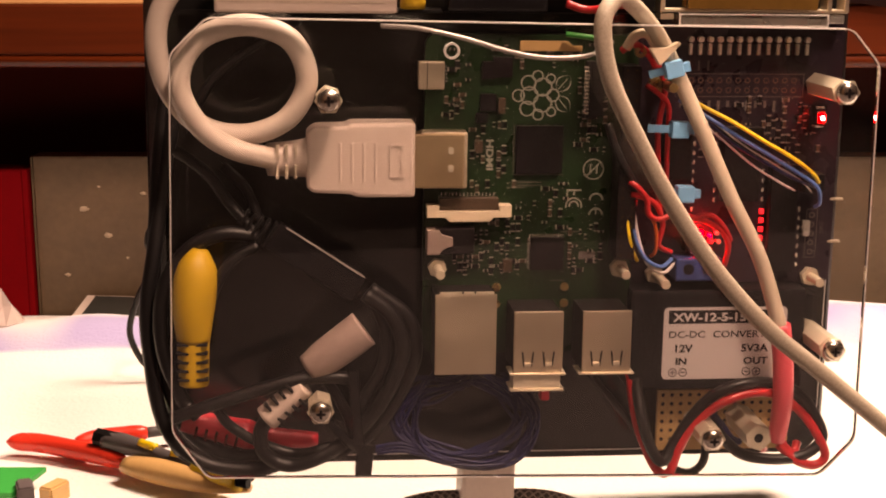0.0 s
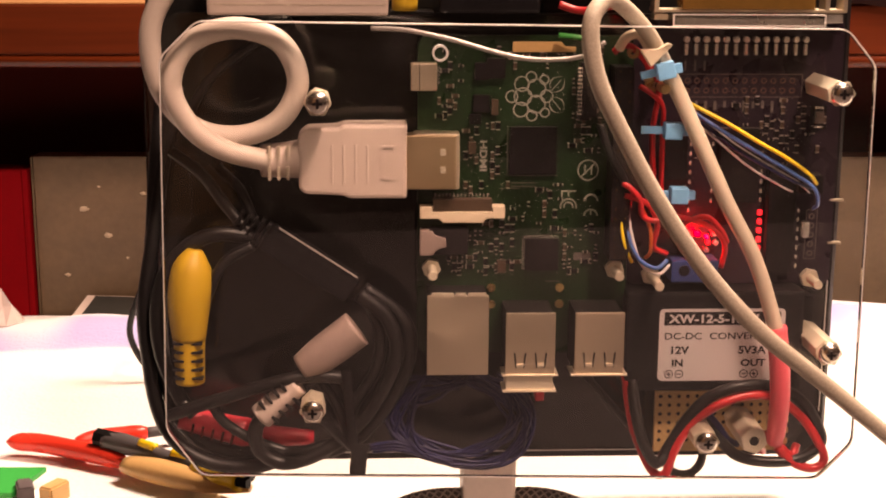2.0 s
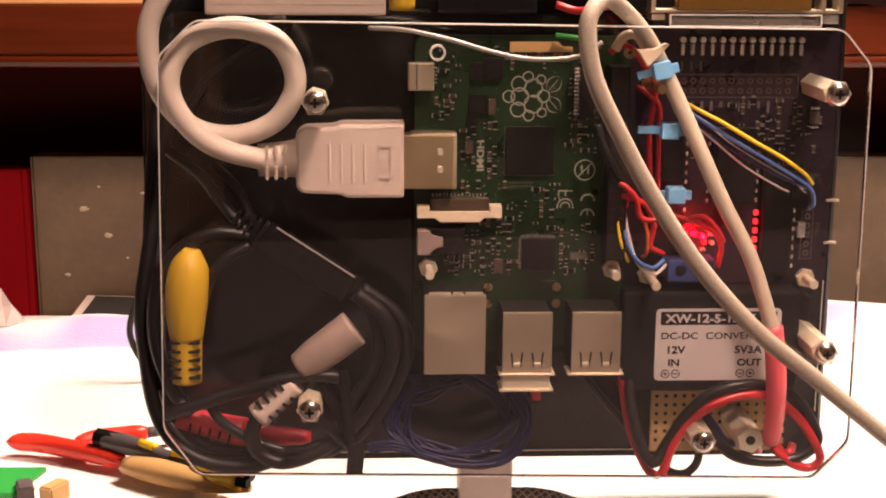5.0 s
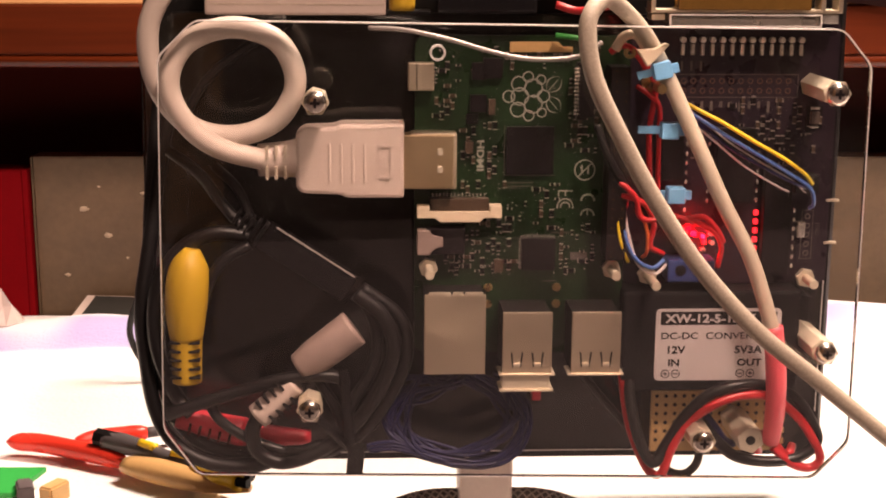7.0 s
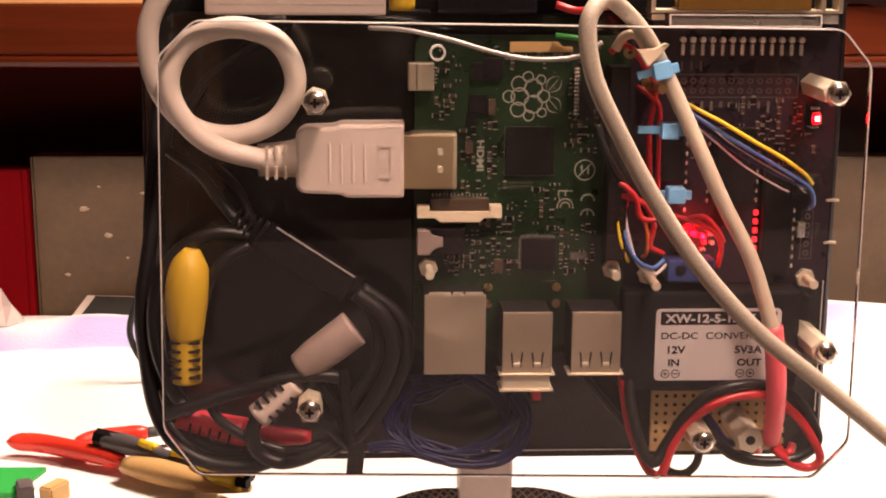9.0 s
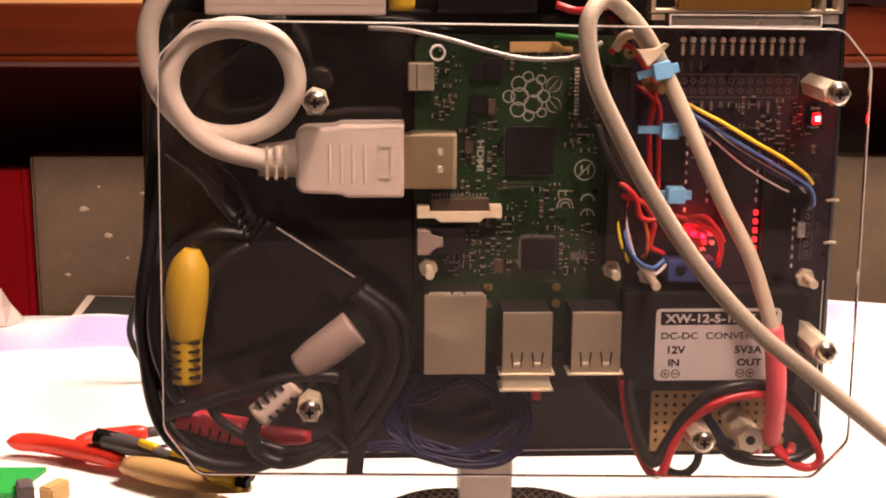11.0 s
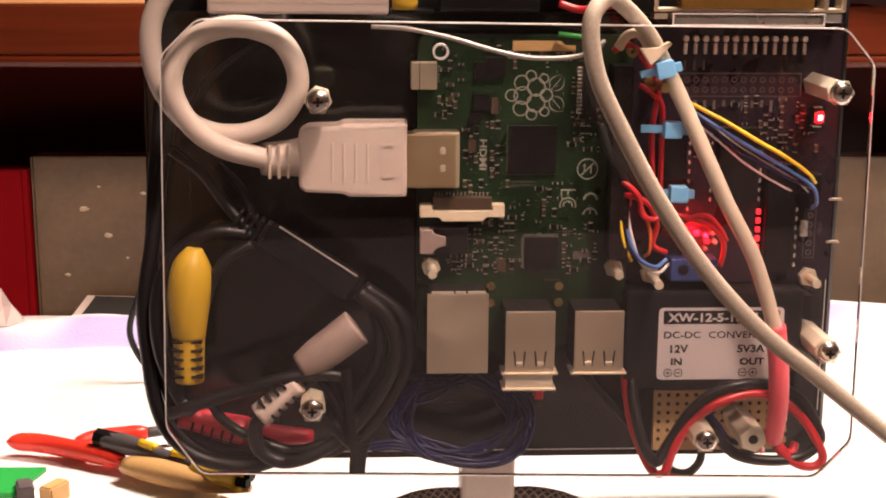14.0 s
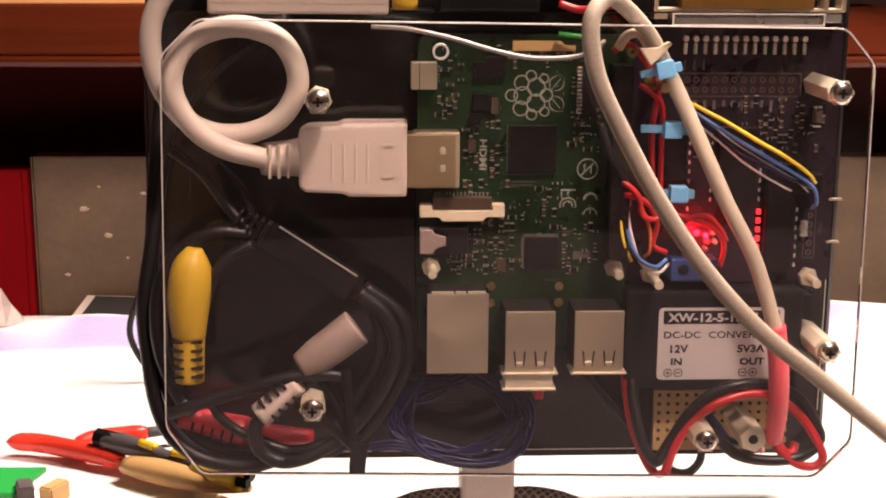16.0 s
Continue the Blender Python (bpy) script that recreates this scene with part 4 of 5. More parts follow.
    # Joints added around the diode to catch its red.
    for u, v in ((71.5, 54.5), (74.5, 56), (77.5, 57), (80, 55), (70.5, 51), (79.5, 52.5), (72.5, 57)):
        part("solder_joint", poly(ngon(u, v, 0.8, 10), -1.9, 0.3, None, 0.3), SOLDER, d)
    # A weaker red glint, likewise made to glow.
    part("indicator", box(77.5, 78.5, 54.5, 55.5, -1.9, 0.2, 0.2), LED_DIM, d)
    part("regulator", box(70.0, 72.5, 53.4, 57, -1.9, 3.0, 0.3), CHIP, d)
    block = part("terminal_block", box(67.0, 79.6, 58.4, 64.4, -1.9, 6.0, 0.5), BLUE_BLOCK, d, "blue screw terminal")
    for u in (70.4, 75.6):
        part("terminal_screw", poly(ngon(u, 61.2, 1.5, 14), 5.9, 6.2), CHIP, block)
    part("printed_frame", band([(104.6, 46.4), (107.8, 46.4), (107.8, 60.0), (104.6, 60.0)], [(104.8, 46.6), (107.6, 46.6), (107.6, 59.8), (104.8, 59.8)], -1.99, -1.94), SILK_DIM, d)
    for i in range(5):
        part("pad", ring(106.2, 48.2 + i * 2.54, 0.5, 0.85, -1.99, -1.93, n=12), SILK_DIM, d)
    words("JTAG", 108.5, 50.0, -1.97, 1.1, 90, material=SILK_DIM, parent=d)
    part("button", box(103.0, 105.0, 49.2, 53.6, -1.9, 0.5, 0.3), SOLDER, d, "small tinned part")
    for v in (43.5, 55.2):
        part("side_clip", box(111.0, 114.5, v, v + 0.6, -3, -1.6, 0.1), STEEL, d)
    part("connector", box(100.5, 107.0, 36.0, 41.0, -1.9, 4.0, 0.4), CHIP, d, "black wire connector")


driver_board()


def blinker():
    b = carried("status_lamp", "red status diode blinking on the dark board's edge", "lamp")
    part("base", box(104.0, 108.4, 18.2, 24.6, -1.95, -1.7, 0.1), CHIP, b)
    for v in (18.9, 23.9):
        part("contact", box(105.0, 107.4, v - 0.35, v + 0.35, -1.7, -1.1, 0.15), SOLDER, b)
    return b


blinker()


# ---- perforated board and wires at its foot ----
def perf_board():
    p = carried("perforated_board", "small tan perforated board with copper pads", "circuit board")
    part("board", box(65.8, 102.8, 97.2, 114.6, -3.5, -1.9, 0.1), TAN_PCB, p)
    hole = None
    for i in range(14):
        for j in range(6):
            u, v = 67.2 + i * 2.54, 98.6 + j * 2.54
            if hole is None:
                b = poly(ngon(28, 55, 0.55, 10), 0, 0.06)
                hole = bpy.data.meshes.new("hole")
                b.to_mesh(hole)
                b.free()
                hole.materials.append(INK)
            ob = new("hole", hole)
            ob.parent = p
            ob.location = L(u, v, -1.91) - L(28, 55, 0)
    for j in range(5):
        part("edge_pad", box(101.6, 103.2, 98.6 + j * 3.1, 100.2 + j * 3.1, -2, -1.6, 0.1), BRASS, p)


perf_board()


def wire(label, pts, r, m, group="loose wires"):
    w = carried("wire", label, "wire", group)
    part("insulation", tube(pts, r, None, 10), m, w, smooth=True)
    return w


wire("red wire running over the tan board", [(56.2, 86, -6), (56.4, 91, 3), (57.0, 97, 4.5), (58.8, 106, 6.5), (63.2, 115.8, 8.5), (66.5, 116.5, 10.5), (68.6, 110, 11), (72.5, 102.4, 11.5), (79, 97.0, 12), (87, 94.4, 11), (95.5, 95.2, 10), (103.2, 101.0, 9), (108.0, 107.5, 9), (110.4, 113.2, 9), (107.5, 115.8, 9), (102, 114.2, 9), (97.4, 110, 8)], 1.25, RED_WIRE)
wire("black wire running over the tan board", [(57.8, 92, 4), (58.6, 100, 8), (60.6, 108.0, 10.5), (64.0, 112.9, 11.5), (67.6, 108.5, 10), (72.0, 100.4, 11), (78.0, 94.4, 11), (86.0, 91.6, 11), (95, 92.6, 8.5), (103.0, 96.5, 8), (108.0, 103.5, 8), (109.4, 109, 8), (104, 113.2, 8.5), (95, 114, 8.5), (86.5, 112.2, 8), (81.5, 107.2, 6), (78.2, 101.8, 4)], 1.55, RUBBER)
wire("black wire looped under the tan board", [(66.5, 113.0, 5), (69.5, 117.4, 6), (74, 118.2, 6), (77.5, 115.4, 5), (78.5, 110, 3)], 1.2, RUBBER)
wire("dark blue wire beside the spacers", [(79.0, 101.5, 5), (82.0, 105, 6), (84.5, 108.5, 6), (87.5, 110.2, 5)], 1.0, BLUE_WIRE)
wire("yellow wire across the dark board", [(66.0, 14.5, 4), (71.5, 17.6, 8), (79.0, 21.4, 10), (86.9, 26.0, 11), (94.5, 30.2, 11), (101.0, 34.6, 10), (103.8, 37.6, 8)], 0.52, YELLOW_WIRE)
wire("blue wire across the dark board", [(66.5, 16.5, 3), (73, 20.4, 6), (80.5, 25.0, 9), (88.5, 29.6, 10), (97.5, 34.8, 9.5), (103.0, 38.6, 9), (104.8, 43.0, 7), (105, 45, 3)], 0.5, BLUE_LIGHT)
wire("thin silvery wire across the dark board", [(67.5, 17.4, 3), (75, 22.0, 6), (82.0, 27.2, 8), (90.0, 32.0, 9), (98.5, 36.8, 8), (103, 40.5, 5)], 0.24, SHINY)
wire("dark blue wire across the dark board", [(67, 18.0, 3), (74, 22.4, 6), (81.5, 28.2, 8), (89.5, 32.6, 9), (98.0, 37.0, 8.5), (103.4, 39.2, 6)], 0.42, BLUE_WIRE)
wire("thin white wire across the dark board", [(68, 18.8, 3), (77, 26.0, 6), (86.0, 33.2, 7), (95.0, 38.5, 6), (99.0, 40.5, 3)], 0.28, LILAC_WIRE)
wire("silvery stiff cable bowed over the green board", [(-12, -2.4, 10), (-3, -2.0, 11.5), (8, 0.2, 12), (18, 3.0, 12.5), (27, 4.9, 12.5), (36, 5.0, 12), (42, 4.0, 11), (47, 1, 9)], 0.6, SHINY)
wire("red wire beside the pin header", [(55.5, -6, 6), (58.6, 1.0, 7), (60.2, 8.0, 6), (62.0, 14, 5), (61.0, 24, 4), (61.5, 36, 4), (62.5, 46, 3)], 0.8, RED_WIRE)
wire("red wire twisted beside the pin header", [(57.0, 12.4, 5), (60.5, 14.8, 6), (63.2, 18.0, 5), (63.6, 26, 4), (64.0, 40, 3)], 0.7, RED_WIRE)
wire("red wire curling towards the blue terminal", [(52.8, 37.0, 9), (55.0, 38.6, 10), (57.4, 41.6, 9.5), (58.2, 45.6, 8.5), (61.2, 47.2, 8), (66.0, 46.2, 7), (72, 47.5, 6), (78.5, 50.5, 5), (81.5, 55, 4), (81.0, 61, 3)], 0.75, RED_WIRE)
wire("red wire curling towards the blue terminal", [(53.6, 40.5, 8), (57, 41.4, 9), (60.5, 43.6, 8), (62.6, 48.8, 7), (62.0, 54.5, 6), (66, 57, 4)], 0.75, RED_WIRE)
wire("yellow wire hanging beside the pin header", [(53.4, 42.5, 7), (52.9, 48, 8), (54.2, 54.5, 8), (56.4, 58.8, 6)], 0.48, YELLOW_WIRE)
wire("blue wire hanging beside the pin header", [(54.0, 43.5, 7), (54.8, 51, 8), (57.8, 57.4, 8), (62.6, 60.2, 7), (66.0, 58.6, 5)], 0.55, BLUE_LIGHT)
wire("grey wire hanging beside the pin header", [(54.6, 42.0, 6), (55.6, 50, 7), (58.8, 59.2, 7), (63.6, 62.0, 6), (67, 60, 4)], 0.45, LILAC_WIRE)
wire("orange wire hanging beside the pin header", [(58.6, 44.5, 7), (60.8, 50, 7), (61.2, 56, 6), (60.4, 58, 4)], 0.5, ORANGE_WIRE)
wire("dark red wire bent over the red diode", [(68.0, 51.5, 4), (71.5, 47.6, 6), (76, 46.8, 6), (80, 50.5, 5), (82, 54, 4)], 0.75, RED_WIRE)
wire("black wire beside the pin header", [(46.5, 22, 9), (48.5, 28, 10), (51.0, 33, 10), (54.0, 38, 8), (55, 44, 5)], 1.1, RUBBER)
wire("dark wire crossing under the usb ports", [(45, 90, 3), (49.5, 95.5, 3), (55.5, 102.5, 3), (62, 110, 3)], 1.0, RUBBER)


def cable_tie(u0, u1, v, h, angle, label):
    t = carried("cable_tie", label, "cable tie", "pale blue cable ties")
    part("strap", turned(u0 + 2.6, v, 6.5, 2.0, angle, h - 1.2, h - 0.3, 0.2), BLUE_TIE, t)
    part("head", turned(u1 - 4.2, v + math.sin(radians(angle)) * 3, 4.6, 4.2, angle, h - 2.0, h + 2.2, 0.4), BLUE_TIE, t)
    part("tail", turned(u1 - 1.2, v + math.sin(radians(angle)) * 5, 2.6, 2.4, angle, h - 0.8, h + 0.8, 0.3), BLUE_TIE, t)


cable_tie(56.0, 65.6, 8.2, 14.8, -14, "pale blue cable tie tilted on the grey cable")
cable_tie(57.8, 69.4, 23.4, 9.0, 1, "pale blue cable tie level across red wires")
cable_tie(61.0, 71.6, 40.2, 9.0, 1, "pale blue cable tie beside the red glow")


def cream_tie():
    t = carried("cream_cable_tie", "cream nylon cable tie with a pointed tail", "cable tie")
    part("strap", tube([(50.5, 2.8, 9), (52.5, -0.5, 10), (55.5, -1.0, 10.5), (58.0, 2.0, 10)], 1.3, None, 8), CREAM, t, smooth=True)
    part("head", poly([(54.6, 2.2), (59.2, 2.0), (61.8, 0.5), (62.8, 1.0), (60.2, 3.8), (57.5, 6.6)], 14.6, 17.0, None, 0.4), CREAM, t)
    part("eyelet", ring(54.2, 3.6, 0.6, 1.5, 8.4, 9.8, n=16), BRASS, t, "small brass eyelet")


cream_tie()
wire("red and white wire bent through the cream tie", [(49.5, 3.6, 8), (51.8, 1.8, 9), (54.5, 2.6, 9), (57.5, 5.5, 8), (59.5, 9, 6)], 0.9, RED_WIRE)


# ---- audio-video leads tied up behind the plate ----
def lead_bundle():
    a = carried("lead_bundle", "coiled black audio-video leads with coloured plugs tied together", "cable bundle")
    cord = lambda pts, r=1.6: part("cord", tube(pts, r, None, 10), RUBBER, a, smooth=True)
    cord([(-43, 52, 4), (-52, 51.0, 5), (-60, 54.5, 5), (-66.0, 62, 5), (-68.5, 72, 5), (-67.6, 84, 5), (-63, 95, 6), (-59, 99, 8)], 2.0)
    cord([(-43, 54, 6), (-50, 58, 7), (-54.5, 66, 7), (-57, 78, 5), (-58, 90, 3)], 1.4)
    cord([(-63, 14, -9), (-67, 34, -6), (-70.0, 56, -1), (-72.2, 72, 2), (-71.5, 86, 2), (-69.5, 99, 3), (-65.0, 108, 4), (-56, 113.6, 5), (-44, 114.6, 6), (-35.5, 112.0, 6)], 2.0)
    cord([(-66, 8, -10), (-69, 34, -6), (-70.2, 62, -1), (-69, 84, 0), (-66.0, 98, 1), (-60.5, 106.8, 2), (-52, 111, 3), (-42, 111.2, 4)], 1.8)
    cord([(-15.5, 67, 6), (-8.5, 73, 6), (-5.5, 82, 6), (-8.5, 92, 6), (-15, 102, 6), (-25, 109.6, 8), (-35, 112.6, 9), (-41.6, 109.5, 9), (-43, 103.4, 10), (-41, 99, 10)], 2.0)
    cord([(-14, 66, 4), (-4.0, 74, 4), (-2.0, 84, 4), (-6, 95, 4), (-14, 106, 4), (-24, 112, 4)], 1.8)
    cord([(-13, 70, 3), (-10, 78, 4), (-11, 88, 4), (-17, 98, 5), (-19, 108, 5)], 1.6)
    cord([(-66, 99.5, 8), (-58, 96.5, 9), (-48, 93.0, 10), (-38, 89.6, 11), (-29, 88.0, 11), (-20.5, 88.6, 10), (-18.5, 91, 9)], 1.7)
    cord([(-55, 95.4, 8), (-51, 101.5, 8), (-43, 106.6, 8), (-33, 109.8, 8), (-24, 108, 7)], 1.4)
    cord([(-27, 88, 8), (-23, 94, 8), (-20, 100, 8), (-18, 108, 8)], 1.4)
    cord([(-64, 30, 0), (-56, 36, 1), (-50, 44, 2), (-43, 52, 4)], 1.5)
    cord([(-52, 34, 1), (-46, 40, 2), (-42, 50, 3)], 1.3)
    cord([(-60, 22, -4), (-54, 12, -4), (-44, 4, -4), (-32, -3, -4)], 1.2)
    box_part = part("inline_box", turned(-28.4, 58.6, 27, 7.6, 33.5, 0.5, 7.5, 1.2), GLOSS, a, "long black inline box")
    # The box's edge highlight is modelled as a pale strip.
    part("box_highlight", turned(-25.8, 55.6, 24, 0.35, 33.5, 7.2, 7.7), SHINY, box_part, "pale strip for the highlight along the box")
    for k in range(5):
        part("box_collar", turned(-40.0 - k * 1.6, 51.2 - k * 1.05, 0.9, 6.4 - k * 0.5, 33.5, 1.0, 7.0 - k * 0.4, 0.3), RUBBER, box_part)
    # yellow plug
    bodyline = glide([L(-57.6, 54.6, 7), L(-58.6, 60, 7.5), L(-59.7, 70, 7.5), L(-59.9, 78.5, 7)], 8)
    y = part("yellow_plug", sweep(bodyline, lambda t: 2.0 + 3.7 * math.sin(math.pi / 2 * min(1, t / 0.5)) - 1.4 * max(0, (t - 0.5) / 0.5) ** 1.5, None, 18), YELLOW, a, "yellow moulded plug", smooth=True)
    part("boot", tube([(-59.9, 77.5, 7), (-60, 84, 7), (-60, 90.5, 7)], lambda t: 4.2 - 0.4 * t, None, 16), YELLOW, y, smooth=True)
    for k in range(5):
        for s in (-1, 1):
            part("boot_slot", box(-60 + s * 2.4 - 1.5, -60 + s * 2.4 + 1.5, 78.6 + k * 2.35, 79.3 + k * 2.35, 8.6, 11.0, 0.1), INK, y)
    # white plug
    w = part("white_plug", sweep(glide([L(-16.0, 75.5, 9), L(-22, 80.0, 9.5), L(-30.2, 86.2, 9)], 8), lambda t: 5.0 - 0.6 * t ** 3 - 1.4 * max(0, t - 0.75) * 4 * 0.3, None, 18), DIM_WHITE, a, "white moulded plug", smooth=True)
    part("boot", sweep(glide([L(-31.5, 90.2, 10), L(-36.5, 94.8, 10), L(-41.4, 99.2, 10)], 6), lambda t: 3.1 + 0.4 * t, None, 14), WHITE, w, smooth=True)
    for k in range(4):
        for s in (-1, 1):
            cu, cv = -33.6 - k * 1.85, 92.2 + k * 1.65
            part("boot_slot", turned(cu + s * 1.7, cv + s * 1.9, 0.75, 2.6, -42, 11.0, 13.4, 0.1), INK, w)
    # red plug
    r = part("red_plug", sweep(glide([L(-28.0, 108.4, 1), L(-40, 107.4, 2), L(-47, 106.0, 2.5)], 6), lambda t: 2.0 + 2.0 * t, None, 16), RED, a, "red moulded plug", smooth=True)
    part("boot", sweep(glide([L(-46, 106.2, 2.5), L(-54, 104.2, 2.5), L(-63.5, 101.6, 2.5)], 6), lambda t: 4.0 - 0.9 * t, None, 14), RED, r, smooth=True)
    # Slots are dark red blocks, their shade put into the colour.
    for k in range(5):
        part("boot_slot", turned(-49.5 - k * 2.6, 106.9 - k * 0.75, 0.7, 3.0, 14, 4.6, 6.8, 0.1), SHADE_MAROON, r)
    # black tie
    part("tie_strap", tube([(-18.8, 86.5, 11), (-18.2, 95, 11.5), (-17.6, 104, 10), (-16.6, 110, 9)], 1.4, None, 8), GLOSS, a, "black cable tie")
    part("tie_strap", tube([(-28, 98, 9), (-23, 103, 9.5), (-18, 108, 9), (-13, 109, 8)], 1.2, None, 8), GLOSS, a, "black cable tie")
    part("tie_head", turned(-15.8, 112.4, 4.4, 6.5, 6, 6, 10.5, 0.5), GLOSS, a)


lead_bundle()


def side_lead():
    s = thing("side_lead", "thin black lead looping up from the towel with a red collar", "cable")
    part("cord", sweep(glide([Vector(p) for p in ((-0.09, 0.15, 0.0035), (-0.118, 0.16, 0.004), (-0.1296, 0.16, 0.004), (-0.136, 0.16, 0.0075), (-0.1406, 0.16, 0.0172), (-0.1399, 0.16, 0.0262), (-0.1346, 0.16, 0.0385), (-0.1267, 0.158, 0.0462), (-0.1317, 0.156, 0.0551), (-0.1293, 0.158, 0.0627), (-0.12, 0.16, 0.068), (-0.1, 0.16, 0.06), (-0.09, 0.16, 0.03), (-0.085, 0.17, 0.004))], 8), 1.25, None, 10), RUBBER, s, smooth=True)
    part("collar", sweep(glide([Vector((-0.1296, 0.16, 0.004)), Vector((-0.122, 0.16, 0.004))], 4), 2.1, None, 12), RED_GRIP, s, "short red collar", smooth=True)


side_lead()


def blue_coil():
    b = carried("blue_wire_coil", "coil of thin dark blue wire hanging below the ports", "wire coil")
    rnd = random.Random(8)
    for k in range(15):
        j = lambda s=1.5: rnd.uniform(-s, s)
        part("strand", tube([(9 + j(6), 92.0 + j(3), 1 + j()), (0 + j(5), 94.5 + j(3), 2 + j()), (-5 + j(4), 102 + j(3.5), 2 + j()), (-2 + j(3), 110 + j(2), 4 + j()), (8 + j(2), 114.2 + j(1.4), 4 + j()), (19 + j(2), 115.4 + j(1.4), 4 + j()), (27.5 + j(), 111 + j(2), 3 + j()), (30.5 + j(1.6), 103.5 + j(2), 2 + j()), (26 + j(4), 96 + j(2.5), 1 + j()), (16 + j(6), 91.5 + j(2), 1 + j())], 0.5, None, 6, 5), BLUE_WIRE, b, smooth=True)
    for k in range(7):
        part("strand", tube([(-3 + j(3), 107 + j(3), 2), (6 + j(3), 111.5 + j(1.5), 4), (17 + j(3), 111 + j(2), 5), (25 + j(2), 104 + j(3), 4), (24 + j(4), 97 + j(3), 2), (14 + j(6), 92 + j(2), 0)], 0.48, None, 6, 5), BLUE_WIRE, b, smooth=True)
    for k in range(3):
        part("strand", tube([(-14 + k, 110.5 + k * 0.7, 3), (-6, 109 + k, 4), (0, 111 + k * 0.6, 4), (7, 114 + k * 0.5, 4)], 0.6, None, 7, 6), BLUE_WIRE, b, smooth=True)


blue_coil()


# ---- things along the top edge ----
def character_display():
    c = carried("character_display", "character display module in a clear frame seen from below", "display module")
    part("clear_frame", box(64.9, 104.5, -5.6, -3.1, -2, 5.6, 0.2), FROST, c, "hazy clear plastic bar")
    part("frame_edge", box(64.9, 104.5, -5.9, -5.6, 5.6, 6.1, 0.05), ACRYLIC_EDGE, c, "pale edge of the bar")
    for u0, u1, v0, v1 in ((64.9, 65.3, -5.6, -3.1), (104.1, 104.5, -5.6, -3.1), (64.9, 104.5, -3.1, -2.7)):
        part("frame_edge", box(u0, u1, v0, v1, 5.6, 6.1, 0.05), ACRYLIC_EDGE, c, "pale edge of the bar")
    part("amber_glass", box(67.5, 102.0, -14.5, -6.9, -2, 4.5, 0.3), COPPER, c, "amber display body")
    part("metal_bezel", box(60.5, 110.5, -7.0, -6.1, -4, 3.0, 0.2), STEEL, c, "thin metal bezel")
    for u in (60.6, 105.0, 109.6):
        part("bezel_post", box(u, u + 1.2, -16, -6.2, -3, 3.2, 0.2), STEEL, c)
    part("lug", box(104.8, 110.0, -5.8, -3.4, -3, 2.6, 0.3), SOLDER, c)
    part("lug", box(60.8, 64.4, -5.8, -4.2, -3, 2.6, 0.3), STEEL, c)


character_display()


def top_boxes():
    a = carried("adapter_box", "white adapter box along the top edge of the plates", "adapter")
    part("housing", box(-53.2, -7.6, -22, -5.1, -6, 5, 0.7), WHITE, a)
    part("seam", box(-53.0, -7.8, -8.0, -7.7, 4.95, 5.1), GREY_CABLE, a)
    y = carried("yellow_socket", "yellow video socket beside the white adapter box", "socket")
    part("collar", tube([(-3.4, -6.3, 2), (-3.4, -20, 2)], 3.3, None, 18), YELLOW, y, smooth=True)
    part("mount", box(-7.0, 4.0, -6.4, -5.3, -4, 4, 0.3), BLACK, y)
    b = carried("black_socket", "black socket block along the top edge", "socket")
    part("body", box(5.4, 31.0, -20, -5.8, -5, 5, 0.8), GLOSS, b)
    part("base", box(31.2, 60.0, -20, -9.5, -8, 0, 0.8), BLACK, b)
    w = wire("red wire bent over the top edge", [(36, -8, 3), (42, -6.5, 4), (50.5, -8, 8), (54.5, -4.5, 9), (56, -1, 9)], 1.0, RED_WIRE)
    w = wire("green wire lying along the top edge", [(36, -0.3, 3), (39, 0.0, 3.6), (43, 0.5, 4)], 0.7, mat("green_wire", (0.03, 0.3, 0.05), 0.4))


top_boxes()


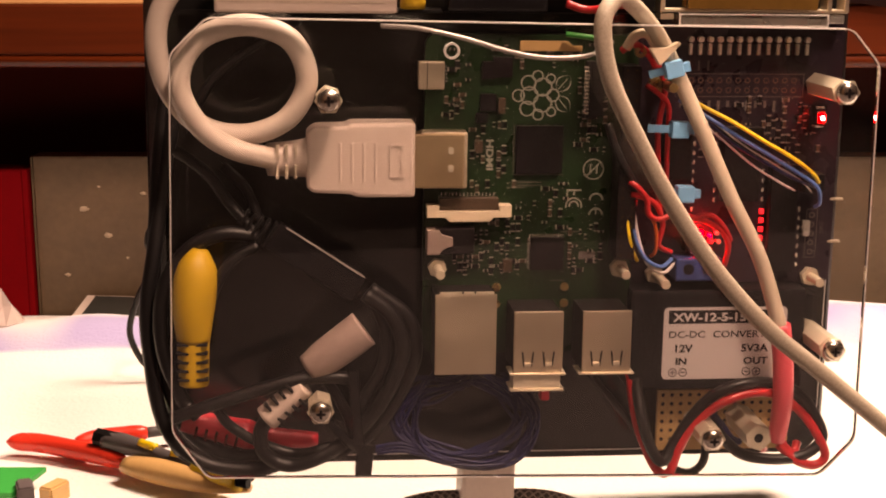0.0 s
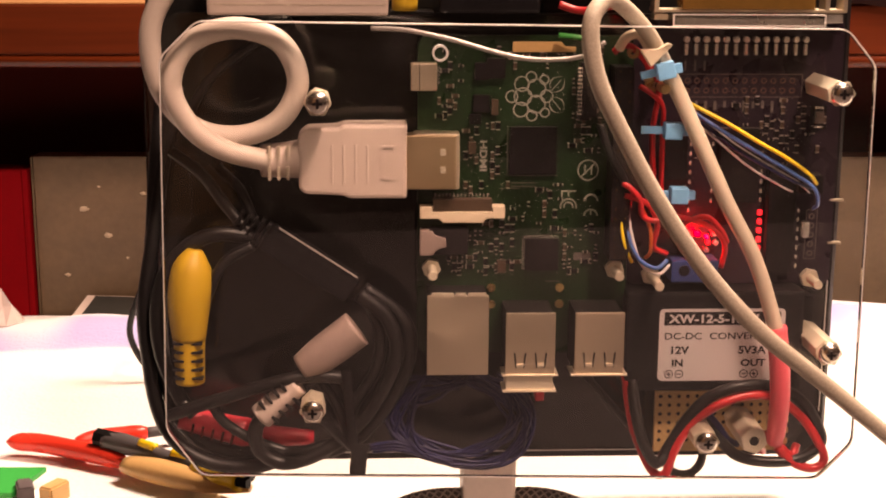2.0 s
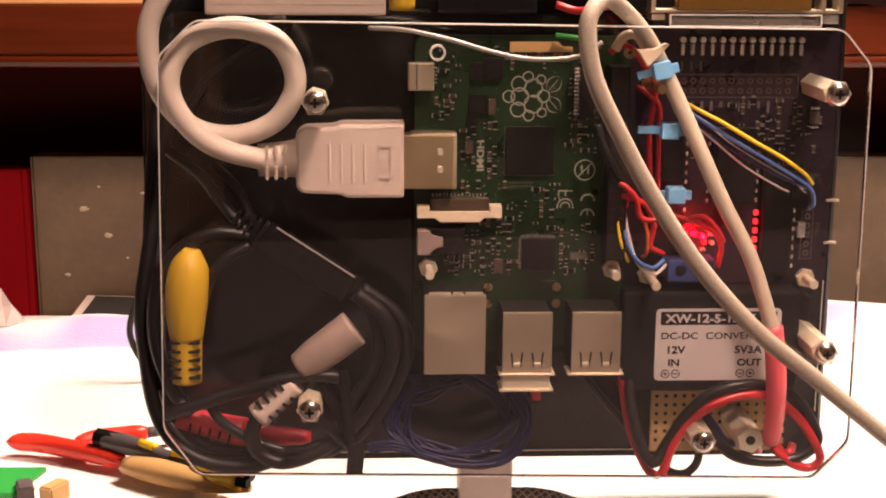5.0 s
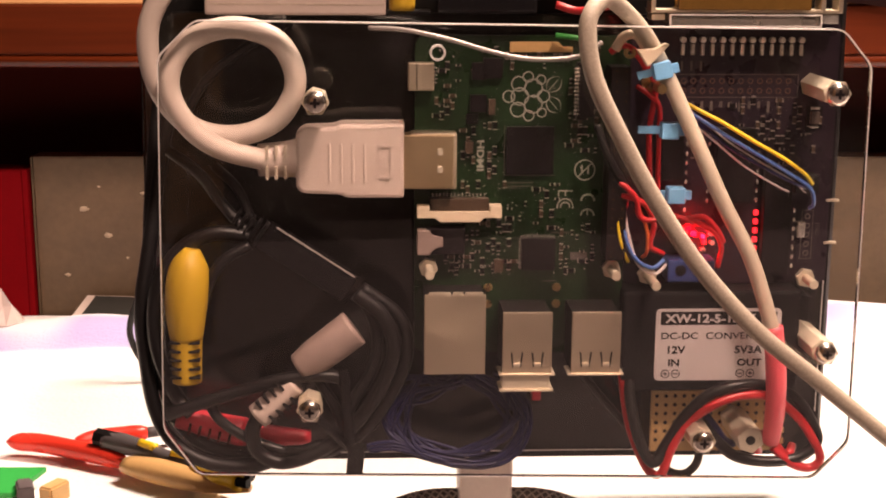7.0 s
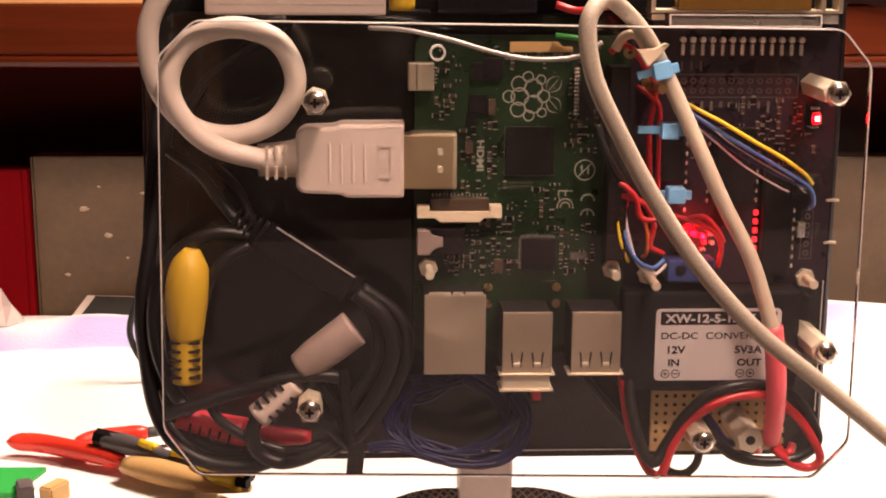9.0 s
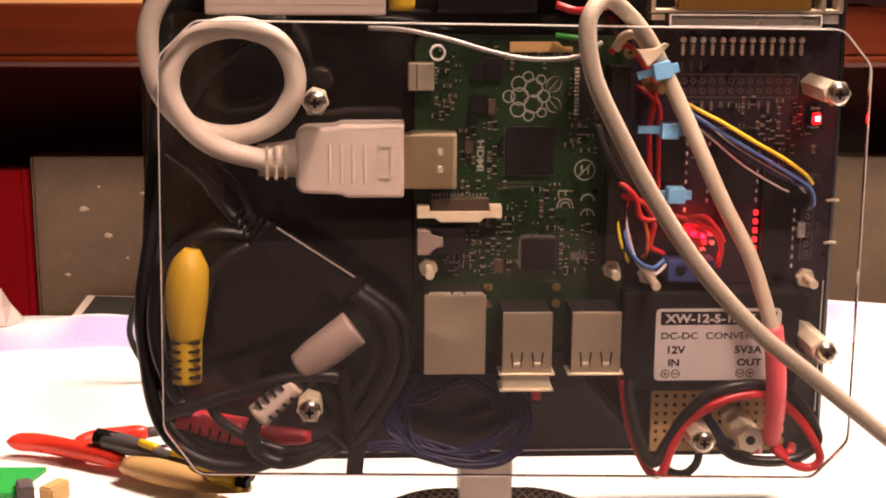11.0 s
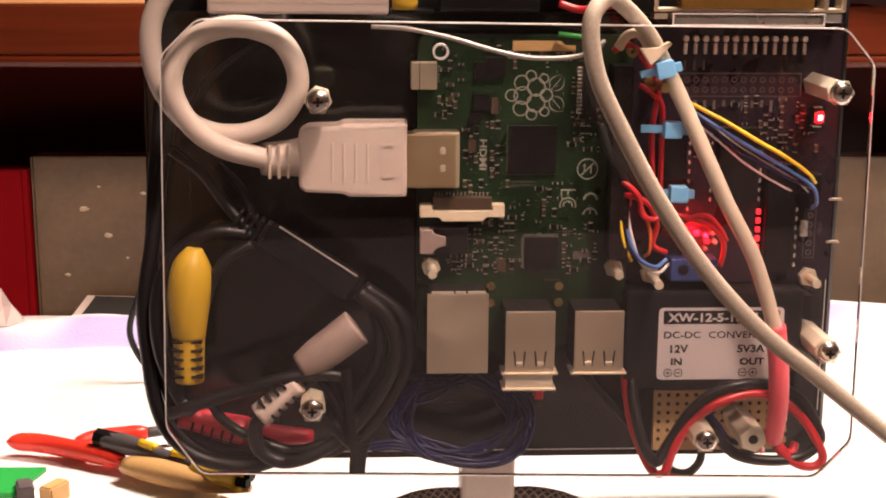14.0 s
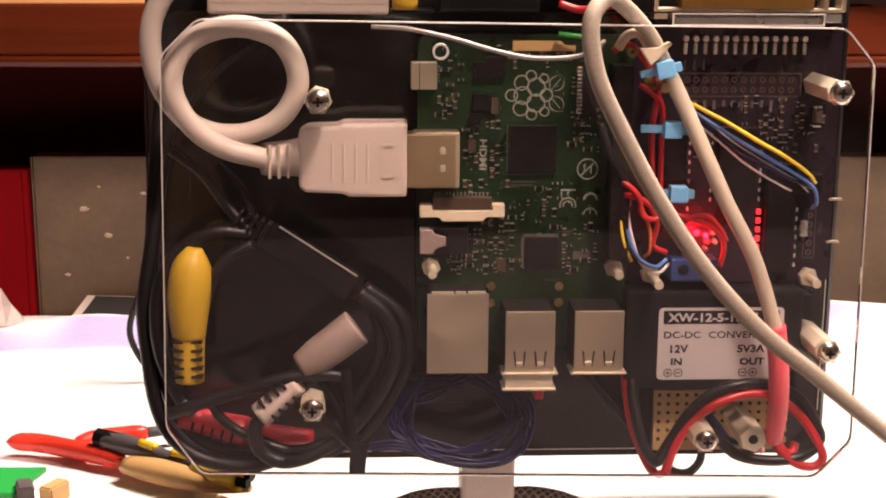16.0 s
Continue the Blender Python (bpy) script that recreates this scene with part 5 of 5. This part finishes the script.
# ---- what moves: the assembly turns on its post; the diode's die flips lit side out ----
def die():
    """A diode chip: its lit face towards -y with a hot spot, its unlit back towards +y."""
    me = bpy.data.meshes.new("die")
    bm = bmesh.new()
    for y, size, idx in ((-0.0014, (0.0015, 0.0008, 0.0016), 0), (-0.0005, (0.0024, 0.001, 0.0032), 1), (-0.0018, (0.001, 0.0004, 0.0011), 2)):
        geo = bmesh.ops.create_cube(bm, size=1, matrix=Matrix.Translation((0, y, 0)) @ Matrix.Diagonal((*size, 1)))
        for f in {f for q in geo["verts"] for f in q.link_faces}:
            f.material_index = idx
    bm.to_mesh(me)
    bm.free()
    for m in (LED_DIE, LED_OFF, LED_CORE):
        me.materials.append(m)
    ob = new("die", me)
    ob.parent = next(o for o in CARRIED if o.name == "status_lamp")
    ob["label"] = "diode die, lit on one face"
    return ob


DIE = die()


def motions():
    still = pose(0.0, 0.0, 0.0895, -0.02, 0.47, 3.05)
    later = pose(0.0007, -0.0002, 0.0898, 0.04, 0.48, 3.12)
    turns = [
        (0.0, pose(0.0022, -0.0008, 0.0898, -0.36, 0.83, 5.69)),
        (0.1, pose(0.0022, -0.0003, 0.0898, -0.38, 0.6, 4.0)),
        (0.3, pose(0.0022, 0.0012, 0.0896, -0.45, -0.3, -4.6)),
        (0.5, pose(0.0022, 0.0019, 0.0895, -0.51, -0.74, -8.19)),
        (1.0, pose(0.0022, 0.0018, 0.0896, -0.78, -0.79, -7.97)),
        (1.1, pose(0.0026, -0.0007, 0.0898, -0.33, -0.36, -3.9)),
        (1.2, pose(0.0027, -0.0018, 0.0899, 0.06, 0.1, -1.45)),
        (1.3, pose(0.0019, -0.0021, 0.0898, 0.28, -0.11, -1.7)),
        (1.5, pose(0.0015, -0.0015, 0.0898, 0.32, -0.24, -1.45)),
        (2.0, pose(0.0008, -0.0008, 0.0896, 0.27, 0.37, 2.83)),
        (2.5, pose(0.0009, -0.0003, 0.0898, -0.02, 0.43, 2.93)),
        (3.1, pose(0.0009, -0.0003, 0.0899, -0.02, 0.45, 2.98)),
        (3.4, still), (11.55, still), (11.9, later), (16.0, later)]
    for ob in CARRIED:
        walk(ob, turns)
    place = L(106.2, 21.4, -0.65)
    at = lambda a: Matrix.Translation(place) @ Matrix.Rotation(radians(a), 4, "Z")
    rows, lit = [(0.0, at(0))], True
    for t in (0.12, 0.76, 1.58, 2.36, 3.17, 3.84, 4.68, 5.44, 6.25, 7.03, 7.86, 8.64, 9.44, 10.2, 11.0, 11.76, 12.53, 13.34, 14.14, 14.94, 15.7):
        a = (0, 60, 120, 180) if lit else (180, 120, 60, 0)
        rows += [(t + 0.034 * k, at(b)) for k, b in enumerate(a)]
        lit = not lit
    rows.append((16.0, at(180)))
    walk(DIE, rows)


motions()
